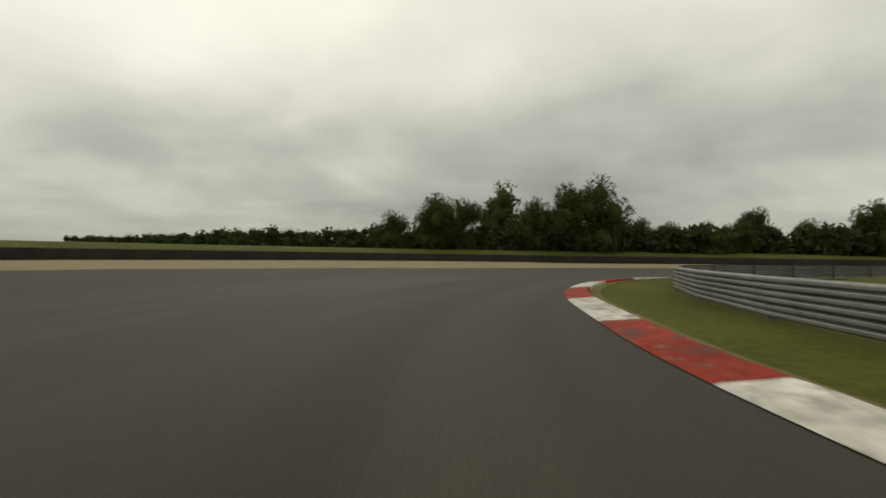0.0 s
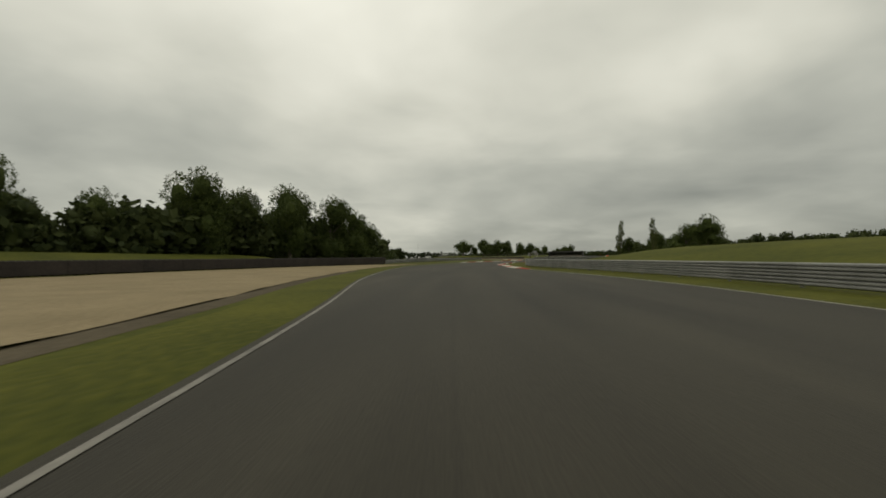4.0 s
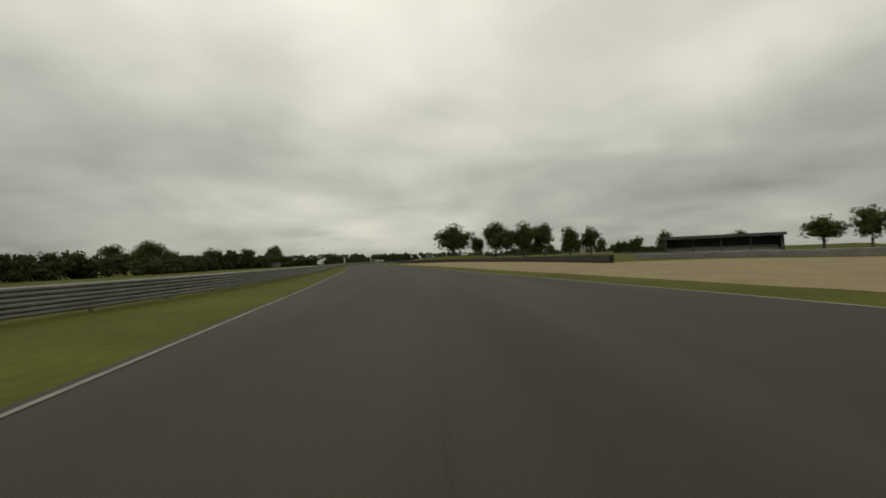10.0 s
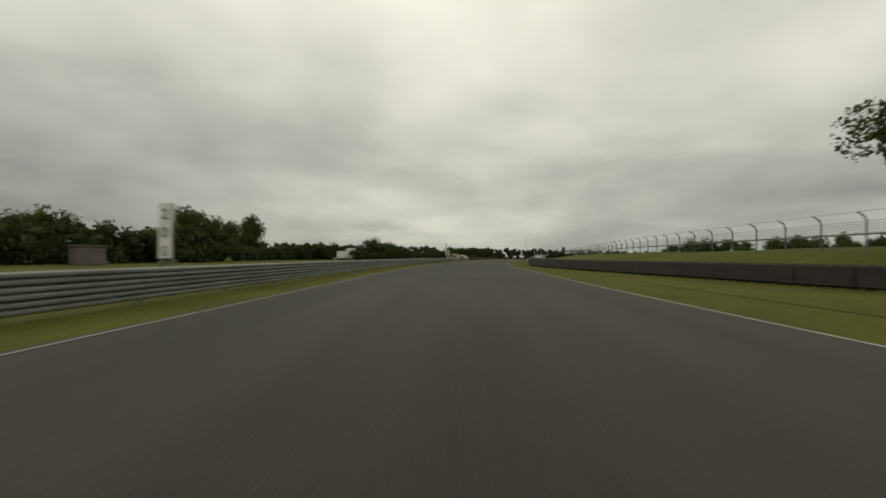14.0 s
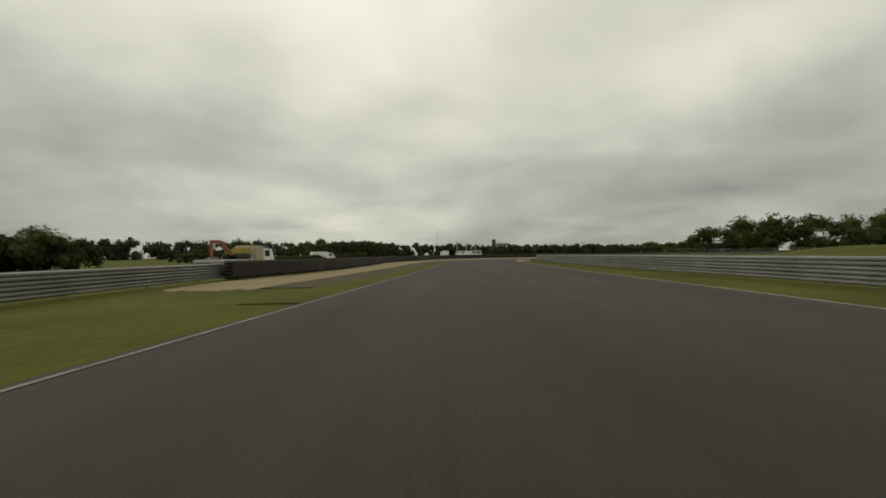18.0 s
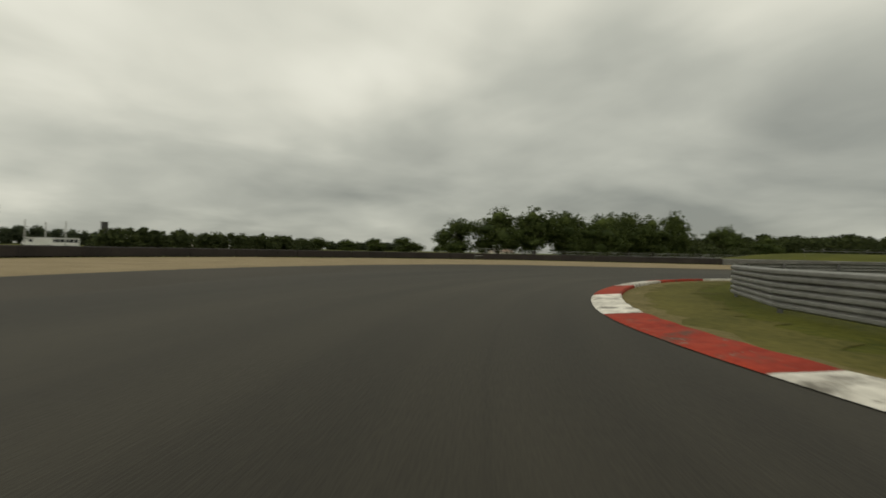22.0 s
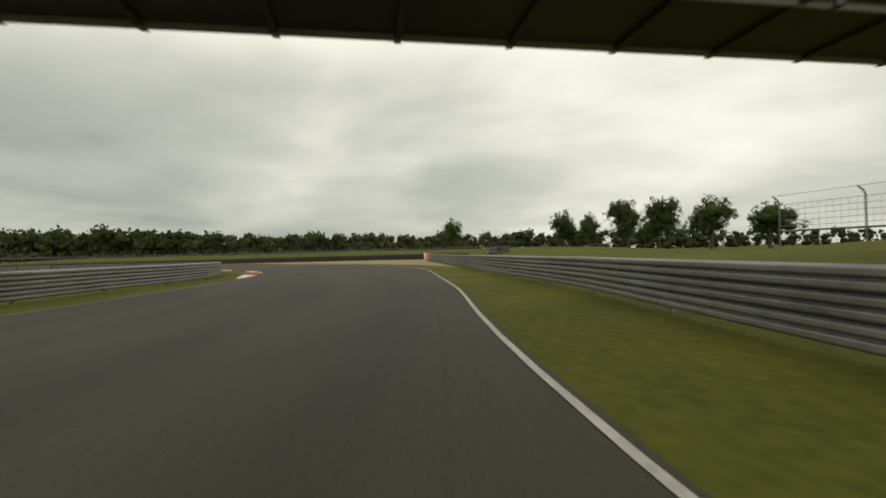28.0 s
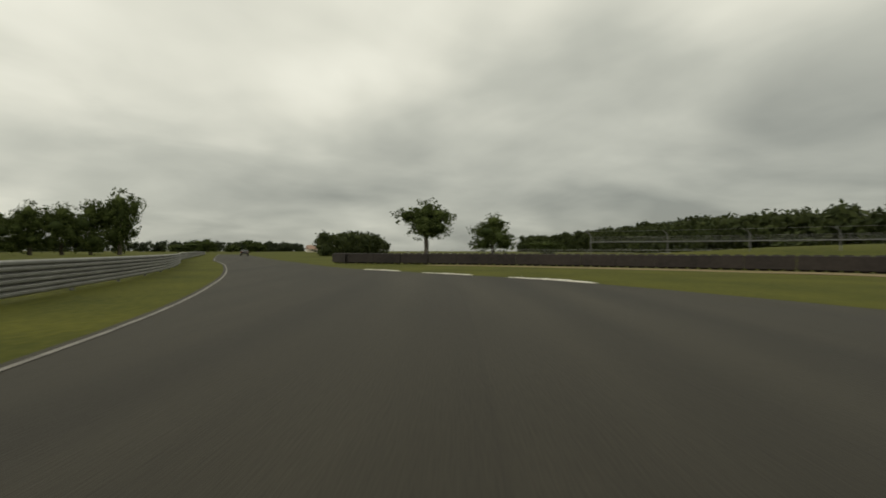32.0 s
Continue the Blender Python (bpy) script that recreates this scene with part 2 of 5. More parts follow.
GRASS = material("mown_grass", (0.038, 0.047, 0.007), (0.102, 0.103, 0.014), 0.95, 0.12, 2.5, bump=0.6, spec=0.1, big=0.55)
VERGE = material("verge_grass", (0.038, 0.046, 0.007), (0.106, 0.105, 0.014), 0.95, 0.25, 6.0, bump=0.8, spec=0.1)
FIELD = material("far_field", (0.07, 0.08, 0.02), (0.15, 0.14, 0.04), 0.95, 0.03, 0.6, spec=0.1)
DRY = material("dry_grass_and_soil", (0.085, 0.075, 0.026), (0.19, 0.155, 0.07), 0.95, 0.8, 8.0, bump=0.8, spec=0.1)
THIN = material("thin_yellowed_grass", (0.050, 0.052, 0.011), (0.135, 0.118, 0.032), 0.95, 0.5, 6.0, bump=0.8, spec=0.1)
ASPHALT = asphalt("asphalt", (0.020, 0.0180, 0.0126), (0.047, 0.0422, 0.0296))
RUNOFF = material("run_off_asphalt", (0.028, 0.0246, 0.0182), (0.053, 0.0470, 0.0352), 0.88, 0.2, 30.0, bump=0.3, spec=0.25)
DIRT = material("gravelly_dirt", (0.050, 0.041, 0.026), (0.11, 0.090, 0.058), 0.95, 0.5, 9.0, bump=0.8, spec=0.1)
GRAVEL = material("gravel", (0.155, 0.120, 0.066), (0.30, 0.240, 0.142), 0.95, 0.35, 9.0, bump=1.0, spec=0.15, big=0.4)
WHITE_LINE = material("worn_white_paint", (0.15, 0.14, 0.12), (0.46, 0.44, 0.39), 0.6, 1.2, 14.0, big=0.4)
FADED_LINE = material("faded_white_paint", (0.06, 0.055, 0.045), (0.27, 0.255, 0.22), 0.7, 1.6, 10.0, big=0.5)
KERB_WHITE = worn(material("kerb_white_paint", (0.20, 0.18, 0.145), (0.86, 0.83, 0.74), 0.8, 0.9, 5.0, bump=0.4, vary=0.1))
KERB_RED = worn(material("kerb_red_paint", (0.17, 0.018, 0.010), (0.40, 0.056, 0.028), 0.85, 0.7, 6.0, bump=0.4, vary=0.1, spec=0.15))
STEEL = material("galvanised_steel", (0.115, 0.115, 0.106), (0.265, 0.265, 0.245), 0.55, 0.9, 6.0, metal=0.35, vary=0.12)
STEEL_DARK = material("weathered_steel_post", (0.10, 0.10, 0.095), (0.20, 0.20, 0.19), 0.6, 2.0, 12.0, metal=0.4)
RUBBER = material("old_tyre_rubber", (0.012, 0.011, 0.011), (0.05, 0.043, 0.038), 0.85, 1.0, 8.0, vary=0.1, spec=0.3)
BELT = material("conveyor_belt_rubber", (0.012, 0.010, 0.009), (0.045, 0.036, 0.030), 0.75, 0.6, 5.0, vary=0.1, spec=0.3)
BARK = material("bark", (0.045, 0.038, 0.028), (0.12, 0.10, 0.075), 0.95, 1.5, 9.0, bump=0.8)
CONCRETE = material("weathered_concrete", (0.28, 0.26, 0.22), (0.48, 0.45, 0.38), 0.9, 0.5, 8.0, bump=0.3)
WHITE = plain("white_paint", (0.74, 0.74, 0.71), 0.45)
GREY_STEEL = plain("painted_grey_steel", (0.42, 0.42, 0.40), 0.5)
SLAT = material("brown_corrugated_cladding", (0.085, 0.070, 0.058), (0.16, 0.135, 0.115), 0.6, 1.0, 9.0, coords="object")
DARK = plain("dark_sheet", (0.05, 0.048, 0.045), 0.6)
BLUE = plain("blue_banner", (0.035, 0.07, 0.26), 0.5)
YELLOW = plain("yellow_paint", (0.75, 0.62, 0.05), 0.5)
ORANGE = plain("orange_plastic", (0.75, 0.13, 0.03), 0.45)
GLASS_DARK = plain("dark_window", (0.02, 0.024, 0.028), 0.12)
BRICK = plain("pale_render", (0.55, 0.50, 0.42), 0.8)
ROOF = plain("tiled_roof", (0.30, 0.20, 0.145), 0.85)
LEAF_OAK = leafy("oak_leaves", (0.030, 0.044, 0.012), (0.085, 0.108, 0.028))
LEAF_BIRCH = leafy("birch_leaves", (0.040, 0.052, 0.016), (0.12, 0.135, 0.042))
LEAF_DARK = leafy("hedge_leaves", (0.024, 0.034, 0.012), (0.066, 0.080, 0.026))
# air haze over the far woods, mixed into the leaf colour: paler and bluer
LEAF_HAZED = leafy("hazed_wood_leaves", (0.030, 0.042, 0.024), (0.072, 0.085, 0.045))


# ---- helpers for meshes ----
def mesh(name, verts, faces, mat):
    me = bpy.data.meshes.new(name)
    me.from_pydata([tuple(v) for v in verts], [], [tuple(f) for f in faces])
    me.update()
    if mat:
        me.materials.append(mat)
    return me


def part(name, data, mat, parent=None, label=""):
    """Link a bmesh or a mesh as one object under a thing."""
    if isinstance(data, bmesh.types.BMesh):
        me = bpy.data.meshes.new(name)
        data.to_mesh(me)
        data.free()
        if mat:
            me.materials.append(mat)
        data = me
    ob = new(name, data)
    if parent:
        ob.parent = parent
    if label:
        ob["label"] = label
    return ob


def smooth(ob):
    for p in ob.data.polygons:
        p.use_smooth = True
    return ob


def box(sx, sy, sz, at_=(0, 0, 0), bevel=0.0, bm=None, rot=None):
    """A bevelled block standing on at_, centred in x and y."""
    own = bmesh.new()
    bmesh.ops.create_cube(own, size=1)
    bmesh.ops.transform(own, matrix=Matrix.Diagonal((sx, sy, sz, 1)), verts=own.verts)
    if bevel:
        bmesh.ops.bevel(own, geom=own.edges[:], offset=bevel, segments=2, affect="EDGES")
    m = Matrix.Translation((at_[0], at_[1], at_[2] + sz / 2))
    if rot:
        m = m @ rot
    bmesh.ops.transform(own, matrix=m, verts=own.verts)
    if bm is None:
        return own
    me = bpy.data.meshes.new("tmp")
    own.to_mesh(me)
    own.free()
    bm.from_mesh(me)
    bpy.data.meshes.remove(me)
    return bm


def tube(points, radii, sides=7, bm=None):
    """A tapered tube along points."""
    bm = bm or bmesh.new()
    rings = []
    for i, (p, r) in enumerate(zip(points, radii)):
        p = Vector(p)
        d = Vector(points[min(i + 1, len(points) - 1)]) - Vector(points[max(i - 1, 0)])
        q = d.to_track_quat("Z", "Y")
        rings.append([bm.verts.new(p + q @ Vector((r * math.cos(a), r * math.sin(a), 0))) for a in [2 * math.pi * k / sides for k in range(sides)]])
    for a, b in zip(rings, rings[1:]):
        for k in range(sides):
            bm.faces.new((a[k], a[(k + 1) % sides], b[(k + 1) % sides], b[k]))
    bm.faces.new(rings[0][::-1])
    bm.faces.new(rings[-1])
    return bm


# ---- the plan: a reference line round the circuit; places are (units along it, units to its left) ----
PLAN = 0.925  # metres to a plan unit
LINE_1 = [(20.4, -52.8), (19.2, -36.8), (18.1, -20.9), (17.0, -4.9), (15.9, 11.0), (21.0, 25.9), (30.7, 38.6), (43.7, 47.9), (58.1, 54.9), (72.9, 60.9), (88.0, 66.3), (103.3, 70.9), (118.8, 74.8), (134.5, 77.8), (150.4, 79.7), (166.3, 81.2), (182.3, 82.5), (198.2, 84.4), (213.8, 87.6), (229.2, 92.2), (244.1, 98.0), (258.4, 105.1), (272.3, 113.0), (285.8, 121.5), (299.1, 130.5), (312.1, 139.9), (324.8, 149.6), (337.2, 159.6), (349.7, 169.7), (362.2, 179.6), (374.9, 189.4), (387.8, 198.8), (401.0, 207.8), (414.4, 216.5), (428.0, 225.0), (441.7, 233.3)]
LINE_2 = [(455.7, 241.0), (470.0, 248.3), (484.4, 255.2), (498.8, 262.2), (513.2, 269.1), (527.7, 275.9), (542.3, 282.5), (557.0, 288.7), (571.9, 294.6), (587.7, 296.6), (602.5, 291.1), (613.6, 279.8), (617.8, 264.4), (618.7, 248.5), (617.1, 232.6), (614.2, 216.9), (611.1, 201.2), (607.8, 185.5), (605.1, 169.7), (603.3, 153.9), (605.5, 138.1), (613.2, 124.1), (624.2, 112.6), (637.8, 104.2), (652.5, 97.9), (667.7, 93.1), (683.4, 90.0), (699.3, 88.6), (715.3, 88.5), (731.3, 88.4), (747.3, 88.3), (763.3, 88.2), (779.3, 88.1), (795.3, 87.9), (811.3, 87.8)]
CTRL = [Vector(p) for p in LINE_1 + LINE_2]
S0, STEP = -56.0, 16.0


def on_line(s):
    u = (s - S0) / STEP
    i = min(max(int(math.floor(u)), 1), len(CTRL) - 3)
    u -= i
    p0, p1, p2, p3 = CTRL[i - 1:i + 3]
    return 0.5 * ((2 * p1) + (p2 - p0) * u + (2 * p0 - 5 * p1 + 4 * p2 - p3) * u * u + (3 * p1 - p0 - 3 * p2 + p3) * u ** 3)


def heading(s):
    d = on_line(s + 0.5) - on_line(s - 0.5)
    return math.atan2(d.y, d.x)


def at(s, d, z=0.0):
    p, a = on_line(s), heading(s)
    return Vector(((p.x - math.sin(a) * d) * PLAN, (p.y + math.cos(a) * d) * PLAN, z))


def curve(knots):
    """A smooth function through (s, value) knots."""
    ks = sorted(knots)

    def f(s):
        if s <= ks[0][0]:
            return ks[0][1]
        for i in range(len(ks) - 1):
            if s <= ks[i + 1][0]:
                (a, va), (b, vb) = ks[i], ks[i + 1]
                ma = (vb - ks[i - 1][1]) / (b - ks[i - 1][0]) if i else (vb - va) / (b - a)
                mb = (ks[i + 2][1] - va) / (ks[i + 2][0] - a) if i + 2 < len(ks) else (vb - va) / (b - a)
                u, h = (s - a) / (b - a), b - a
                return (2 * u ** 3 - 3 * u * u + 1) * va + (u ** 3 - 2 * u * u + u) * h * ma + (3 * u * u - 2 * u ** 3) * vb + (u ** 3 - u * u) * h * mb
        return ks[-1][1]

    return f


def steps(a, b, ds):
    n = max(1, round((b - a) / ds))
    return [a + (b - a) * i / n for i in range(n + 1)]


def ribbon(name, a, b, inner, outer, z, mat, ds=3.0, cols=1, label="", category="", kind="structure", thick=0.0, parent=None):
    """A strip of ground between two lateral lines, with (s, d) as its UV."""
    verts, faces, uv = [], [], []
    ss = steps(a, b, ds)
    for s in ss:
        i, o = inner(s), outer(s)
        for c in range(cols + 1):
            d = i + (o - i) * c / cols
            verts.append(at(s, d, z(s, c / cols) if callable(z) else z))
            uv.append((s, d))
    w = cols + 1
    for r in range(len(ss) - 1):
        for c in range(cols):
            q = [r * w + c, r * w + c + 1, (r + 1) * w + c + 1, (r + 1) * w + c]
            faces.append(q)
    me = mesh(name, verts, faces, mat)
    lay = me.uv_layers.new(name="UVMap")
    for lp in me.loops:
        lay.data[lp.index].uv = uv[lp.vertex_index]
    if sum(f.normal.z for f in me.polygons) < 0:
        me.flip_normals()
    ob = new(name, me)
    if parent:
        ob.parent = parent
        return ob
    return tagged(ob, label, category or name.replace("_", " "), kind=kind)


LEFT = curve([(-60, 14), (-20, 13), (0, 11), (30, 8), (45, 4.2), (60, 2.0), (72, 1.9), (90, 3.2), (107, 5.9), (130, 9.2), (150, 11.6), (175, 12.0), (190, 10.4), (200, 8.4), (208, 5.8), (216, 3.5), (231, 2.7), (250, 1.8), (267, 2.3), (280, 3.4), (293, 4.7), (308, 5.7), (326, 6.5), (366, 6.6), (403, 5.6), (449, 5.4), (490, 5.9), (548, 6.5), (573, 5.8), (596, 3.8), (621, 1.8), (646, 1.2), (659, 3.4), (667, 6.8), (680, 10.5), (698, 12.5), (712, 10), (722, 6.6), (731, 4.1), (747, 4.3), (770, 7.2), (790, 9.4), (807, 10.2), (824, 9.8), (839, 7.4), (849, 4.3), (857, 2.9), (866, 2.2), (874, 1.6), (879, 1.7), (884, 1.8), (887, 2.2), (889.6, 2.9), (892.5, 3.8), (898, 4.5), (904, 6.0), (914, 9.2), (926, 12.8), (937, 15.6), (960, 20), (1090, 34)])
RIGHT = curve([(-60, -3.5), (4, -3.1), (10, -2.9), (17, -2.0), (23, -1.7), (28, -1.9), (33, -3.1), (39, -5.8), (46, -7.6), (62, -8.4), (85, -8.9), (100, -9.2), (115, -7.3), (132, -3.5), (139, -2.9), (149, -1.2), (158, -0.7), (165, -0.4), (173, -1.1), (182, -2.7), (190, -4.3), (203, -6.5), (218, -8.3), (233, -10.2), (258, -10.8), (275, -9.8), (290, -8.4), (305, -6.9), (324, -5.5), (366, -5.3), (405, -5.9), (466, -6.1), (490, -6.1), (544, -5.7), (566, -6.1), (596, -8.9), (623, -9.5), (648, -9.9), (656, -8.9), (663, -7.0), (668, -5.2), (674, -3.2), (681, -1.8), (692, -1.8), (699, -2.5), (708, -4.9), (716, -6.1), (726, -7.2), (736, -7.4), (753, -7.1), (775, -6.0), (790, -3.8), (803, -2.0), (813, -1.0), (820, -1.0), (830, -2.1), (836, -3.6), (844, -6.5), (852, -9.4), (860, -11.6), (868, -13.7), (880, -14.6), (892, -13.5), (903, -9.5), (913.3, -4.9), (916.3, -2.9), (919, -1.0), (921, 0.8), (924, 2.6), (926, 4.2), (931, 6.6), (940, 9.0), (960, 12.5), (1090, 26)])

# ---- ground, road and run-off ----
def ground_sheet():
    n, verts, faces = 60, [], []
    xs = [-2600 + 5800 * i / n for i in range(n + 1)]
    ys = [-2700 + 5600 * i / n for i in range(n + 1)]
    for y in ys:
        for x in xs:
            verts.append((x, y, -0.06))
    for j in range(n):
        for i in range(n):
            k = j * (n + 1) + i
            faces.append((k, k + 1, k + n + 2, k + n + 1))
    tagged(new("ground", mesh("ground", verts, faces, GRASS)), "mown yellow-green grass infield stretching to the horizon", "ground", kind="structure")


ground_sheet()
ribbon("road", -56, 1060, lambda s: LEFT(s) + 0.05, lambda s: RIGHT(s) - 0.05, 0.0, ASPHALT, 2.5, 6, "dark grey worn asphalt racing circuit with rubbered line", "race track")


GRAV_IN = curve([(-56, 46), (5, 34), (25, 22), (35, 15.5), (43, 12.6), (50, 12.2), (56, 10.2), (62, 6.0)])


def verge(name, a, b, i, o, mat=VERGE, z=-0.03, label="yellow-green mown grass verge beside the asphalt", category="grass verge"):
    return ribbon(name, a, b, i, o, z, mat, 3.0, 3, label, category)


def gravel(name, a, b, i, o, label):
    def z(s, c):
        return -0.025 + 0.05 * noise.noise(Vector((s * 0.4, c * 9, 1.3)))
    return ribbon(name, a, b, i, o, z, GRAVEL, 1.6, 14, label, "gravel trap")


TYRE_L1 = curve([(-50, 60), (0, 62), (38, 56), (57, 50), (81, 40), (120, 36), (145, 32.5), (158, 28.5), (168, 24)])
TYRE_R1 = curve([(333, -26), (360, -30), (390, -31.5), (425, -30.5), (445, -24), (457, -17.5), (470, -14.8), (485, -12), (500, -10), (512, -9.2)])
TYRE_L2 = curve([(613, 11.5), (624, 10.1), (646, 10.2), (655, 12.5), (663, 15.6), (671, 21), (677, 28), (682, 36), (690, 44), (701, 48), (716, 47), (730, 40), (744, 32), (754, 28)])
FAR_WALL = curve([(863, -41.5), (875, -44), (890, -41), (905, -34), (918, -25), (930, -13), (936, -5), (940, 1.5), (943, 6.6)])


def far_gravel(s):
    u = min(1, max(0, (s - 872) / 28))
    u = u * u * (3 - 2 * u)
    return (RIGHT(s) - 3.2) * (1 - u) + min(RIGHT(s) - 0.5, FAR_WALL(s) + 4.6) * u


RAIL_R1 = curve([(-56, -7.2), (4, -6.6), (11, -6.3), (23, -5.4), (30, -6.2), (38, -8.2), (46, -9.8), (55, -10.9), (70, -10.9), (85, -11.8), (100, -12.2), (115, -10.6), (132, -6.9), (140, -5.7), (152, -5.4), (171, -5.5), (184, -6.7), (193, -8.1), (207, -11), (223, -14.6), (240, -22), (258, -33), (278, -43), (295, -45), (314, -46), (335, -44), (352, -41)])
RAIL_R2 = curve([(512, -9.4), (546, -9.8), (563, -9.6), (577, -10.2), (599, -13), (627, -12.9), (650, -12.7), (661, -10.7), (670, -8.3), (677, -6.7), (685, -5.5), (692, -5.9), (698, -6.5), (713, -8.5), (736, -9.7), (758, -9.2), (780, -7.8), (802, -5.1), (813, -4.3), (822, -4.6), (830, -5.3), (835.9, -6.9), (842.4, -9.9), (848.3, -14.1), (853.5, -19.1), (859.1, -24.5), (862.6, -30.3), (866.2, -36.5)])
RAIL_L1 = curve([(150, 31), (167, 25), (182, 27.5), (205, 29), (225, 28), (250, 25), (269, 22), (279, 15), (289, 10.6), (326, 10.2), (366, 10), (405, 8.9), (447, 7.8), (490, 8.3), (544, 9.1), (566, 10.4), (597, 11.5), (613, 12)])
RAIL_L2 = curve([(738, 28.5), (758, 24.5), (778, 19.9), (795, 16), (810, 13.7), (819, 12.6), (828, 12.0), (839, 9.4), (852, 6.8), (861, 5.8), (871, 5.0), (879, 6.0), (890, 6.6), (897, 8.4), (904, 10.0), (910, 11.8), (924, 15.6), (937, 19.0), (960, 23.6), (1090, 37.6)])

verge("verge_1", -56, 222, RIGHT, lambda s: RAIL_R1(s) - 0.6)
verge("verge_2", 222, 512, RIGHT, lambda s: RIGHT(s) - 3.3)
verge("verge_3", 440, 512, lambda s: RIGHT(s) - 3.2, TYRE_R1)
verge("verge_4", 512, 836, RIGHT, lambda s: RAIL_R2(s) - 0.6)
verge("verge_5", 836, 940, RIGHT, lambda s: min(RIGHT(s) - 0.3, far_gravel(s) - 0.3))
verge("verge_6", 60, 125, LEFT, lambda s: LEFT(s) + 2.3 * min(1, 0.02 + (s - 60) / 9))
verge("verge_7", 205, 606, LEFT, lambda s: min(RAIL_L1(s) + 0.6, LEFT(s) + 9) if s > 283 else LEFT(s) + 9)
verge("verge_8", 600, 670, LEFT, lambda s: LEFT(s) + 1.8 * max(0.03, min(1, (670 - s) / 24)), z=-0.003)
verge("verge_9", 760, 1060, LEFT, lambda s: RAIL_L2(s) + 0.6)
ribbon("pavement_1", -56, 56, LEFT, lambda s: max(LEFT(s), GRAV_IN(s) + 0.3), -0.02, RUNOFF, 3, 6, "broad grey asphalt run-off area outside the bend", "run-off area")
ribbon("pavement_2", 54, 125, lambda s: LEFT(s) + 2.8, lambda s: max(LEFT(s) + 3.8, GRAV_IN(s) + 0.3 if s < 62 else 0), -0.055, DIRT, 3, 1, "narrow strip of gravelly dirt beside the gravel", "service strip")
ribbon("pavement_3", 606, 670, lambda s: LEFT(s) + 1.6 * min(1, (671 - s) / 24), lambda s: LEFT(s) + 4.0 * min(1, (671 - s) / 12), -0.006, DIRT, 3, 1, "narrow strip of gravelly dirt beside the gravel", "service strip")
RUN2 = curve([(655, 6), (663, 9), (671, 14.5), (679, 17.5), (695, 20), (706, 20), (714, 15), (722, 11.5), (730, 8.2), (745, 7.4)])
ribbon("pavement_4", 661, 746, LEFT, RUN2, -0.009, RUNOFF, 2, 4, "grey asphalt run-off area outside the hairpin", "run-off area")
gravel("gravel_1", -30, 62, lambda s: GRAV_IN(s), lambda s: TYRE_L1(s) - 0.8, "pale sandy gravel trap in front of tyre wall")
gravel("gravel_2", 62, 165, lambda s: max(LEFT(s), 2) + 3.7, lambda s: min(TYRE_L1(s) - 0.8, LEFT(s) + 34), "pale sandy gravel trap in front of tyre wall")
gravel("gravel_3", 222, 442, lambda s: RIGHT(s) - 3.2, lambda s: (TYRE_R1(s) + 0.8) if s > 336 else RAIL_R1(s) + 1.0, "pale sandy gravel trap in front of tyre wall")
gravel("gravel_4", 605, 664, lambda s: LEFT(s) + 3.9, lambda s: TYRE_L2(s) - 0.8, "sandy gravel trap in front of tyre wall")
gravel("gravel_5", 660, 772, lambda s: RUN2(s) if s < 745 else 7.4 + (s - 745) * 0.25, lambda s: TYRE_L2(s) - 0.8 if s < 752 else RAIL_L2(s) - 0.8, "sandy gravel trap in front of tyre wall")
gravel("gravel_6", 838, 936, far_gravel, lambda s: (FAR_WALL(s) + 0.7) if s > 866 else RAIL_R2(s) + 0.5, "pale sandy gravel trap in front of tyre wall")


def line_paint(name, a, b, edge, off, w=0.09, mat=None):
    ribbon(name, a, b, lambda s: edge(s) + off, lambda s: edge(s) + off - w, 0.008, mat or WHITE_LINE, 2.0, 1, "worn white painted edge line on asphalt", "edge line")


for i, (a, b) in enumerate([(36, 124), (191, 240), (270, 660), (705, 840), (840, 905)]):
    line_paint(f"road_line_{i + 1}", a, b, RIGHT, 0.12)
for i, (a, b) in enumerate([(52, 150), (270, 600), (600, 668), (757, 834), (892, 1060)]):
    line_paint(f"road_line_{i + 6}", a, b, LEFT, -0.10, mat=FADED_LINE)


# ---- kerbs: raised blocks painted red and white in turn ----
def ribbon_mesh(name, a, b, inner, outer, z, origin):
    """A low strip with a rounded top, relative to origin."""
    verts, faces = [], []
    ss = steps(a, b, 1.0)
    for s in ss:
        i, o = inner(s), outer(s)
        for c, h in ((0, -0.02), (0.12, z), (1, z + 0.004)):
            verts.append(at(s, i + (o - i) * c, h) - origin)
    for r in range(len(ss) - 1):
        for c in range(2):
            faces.append([r * 3 + c, r * 3 + c + 1, r * 3 + c + 4, r * 3 + c + 3])
    me = mesh(name, verts, faces, CONCRETE)
    if sum(f.normal.z for f in me.polygons) < 0:
        me.flip_normals()
    return me


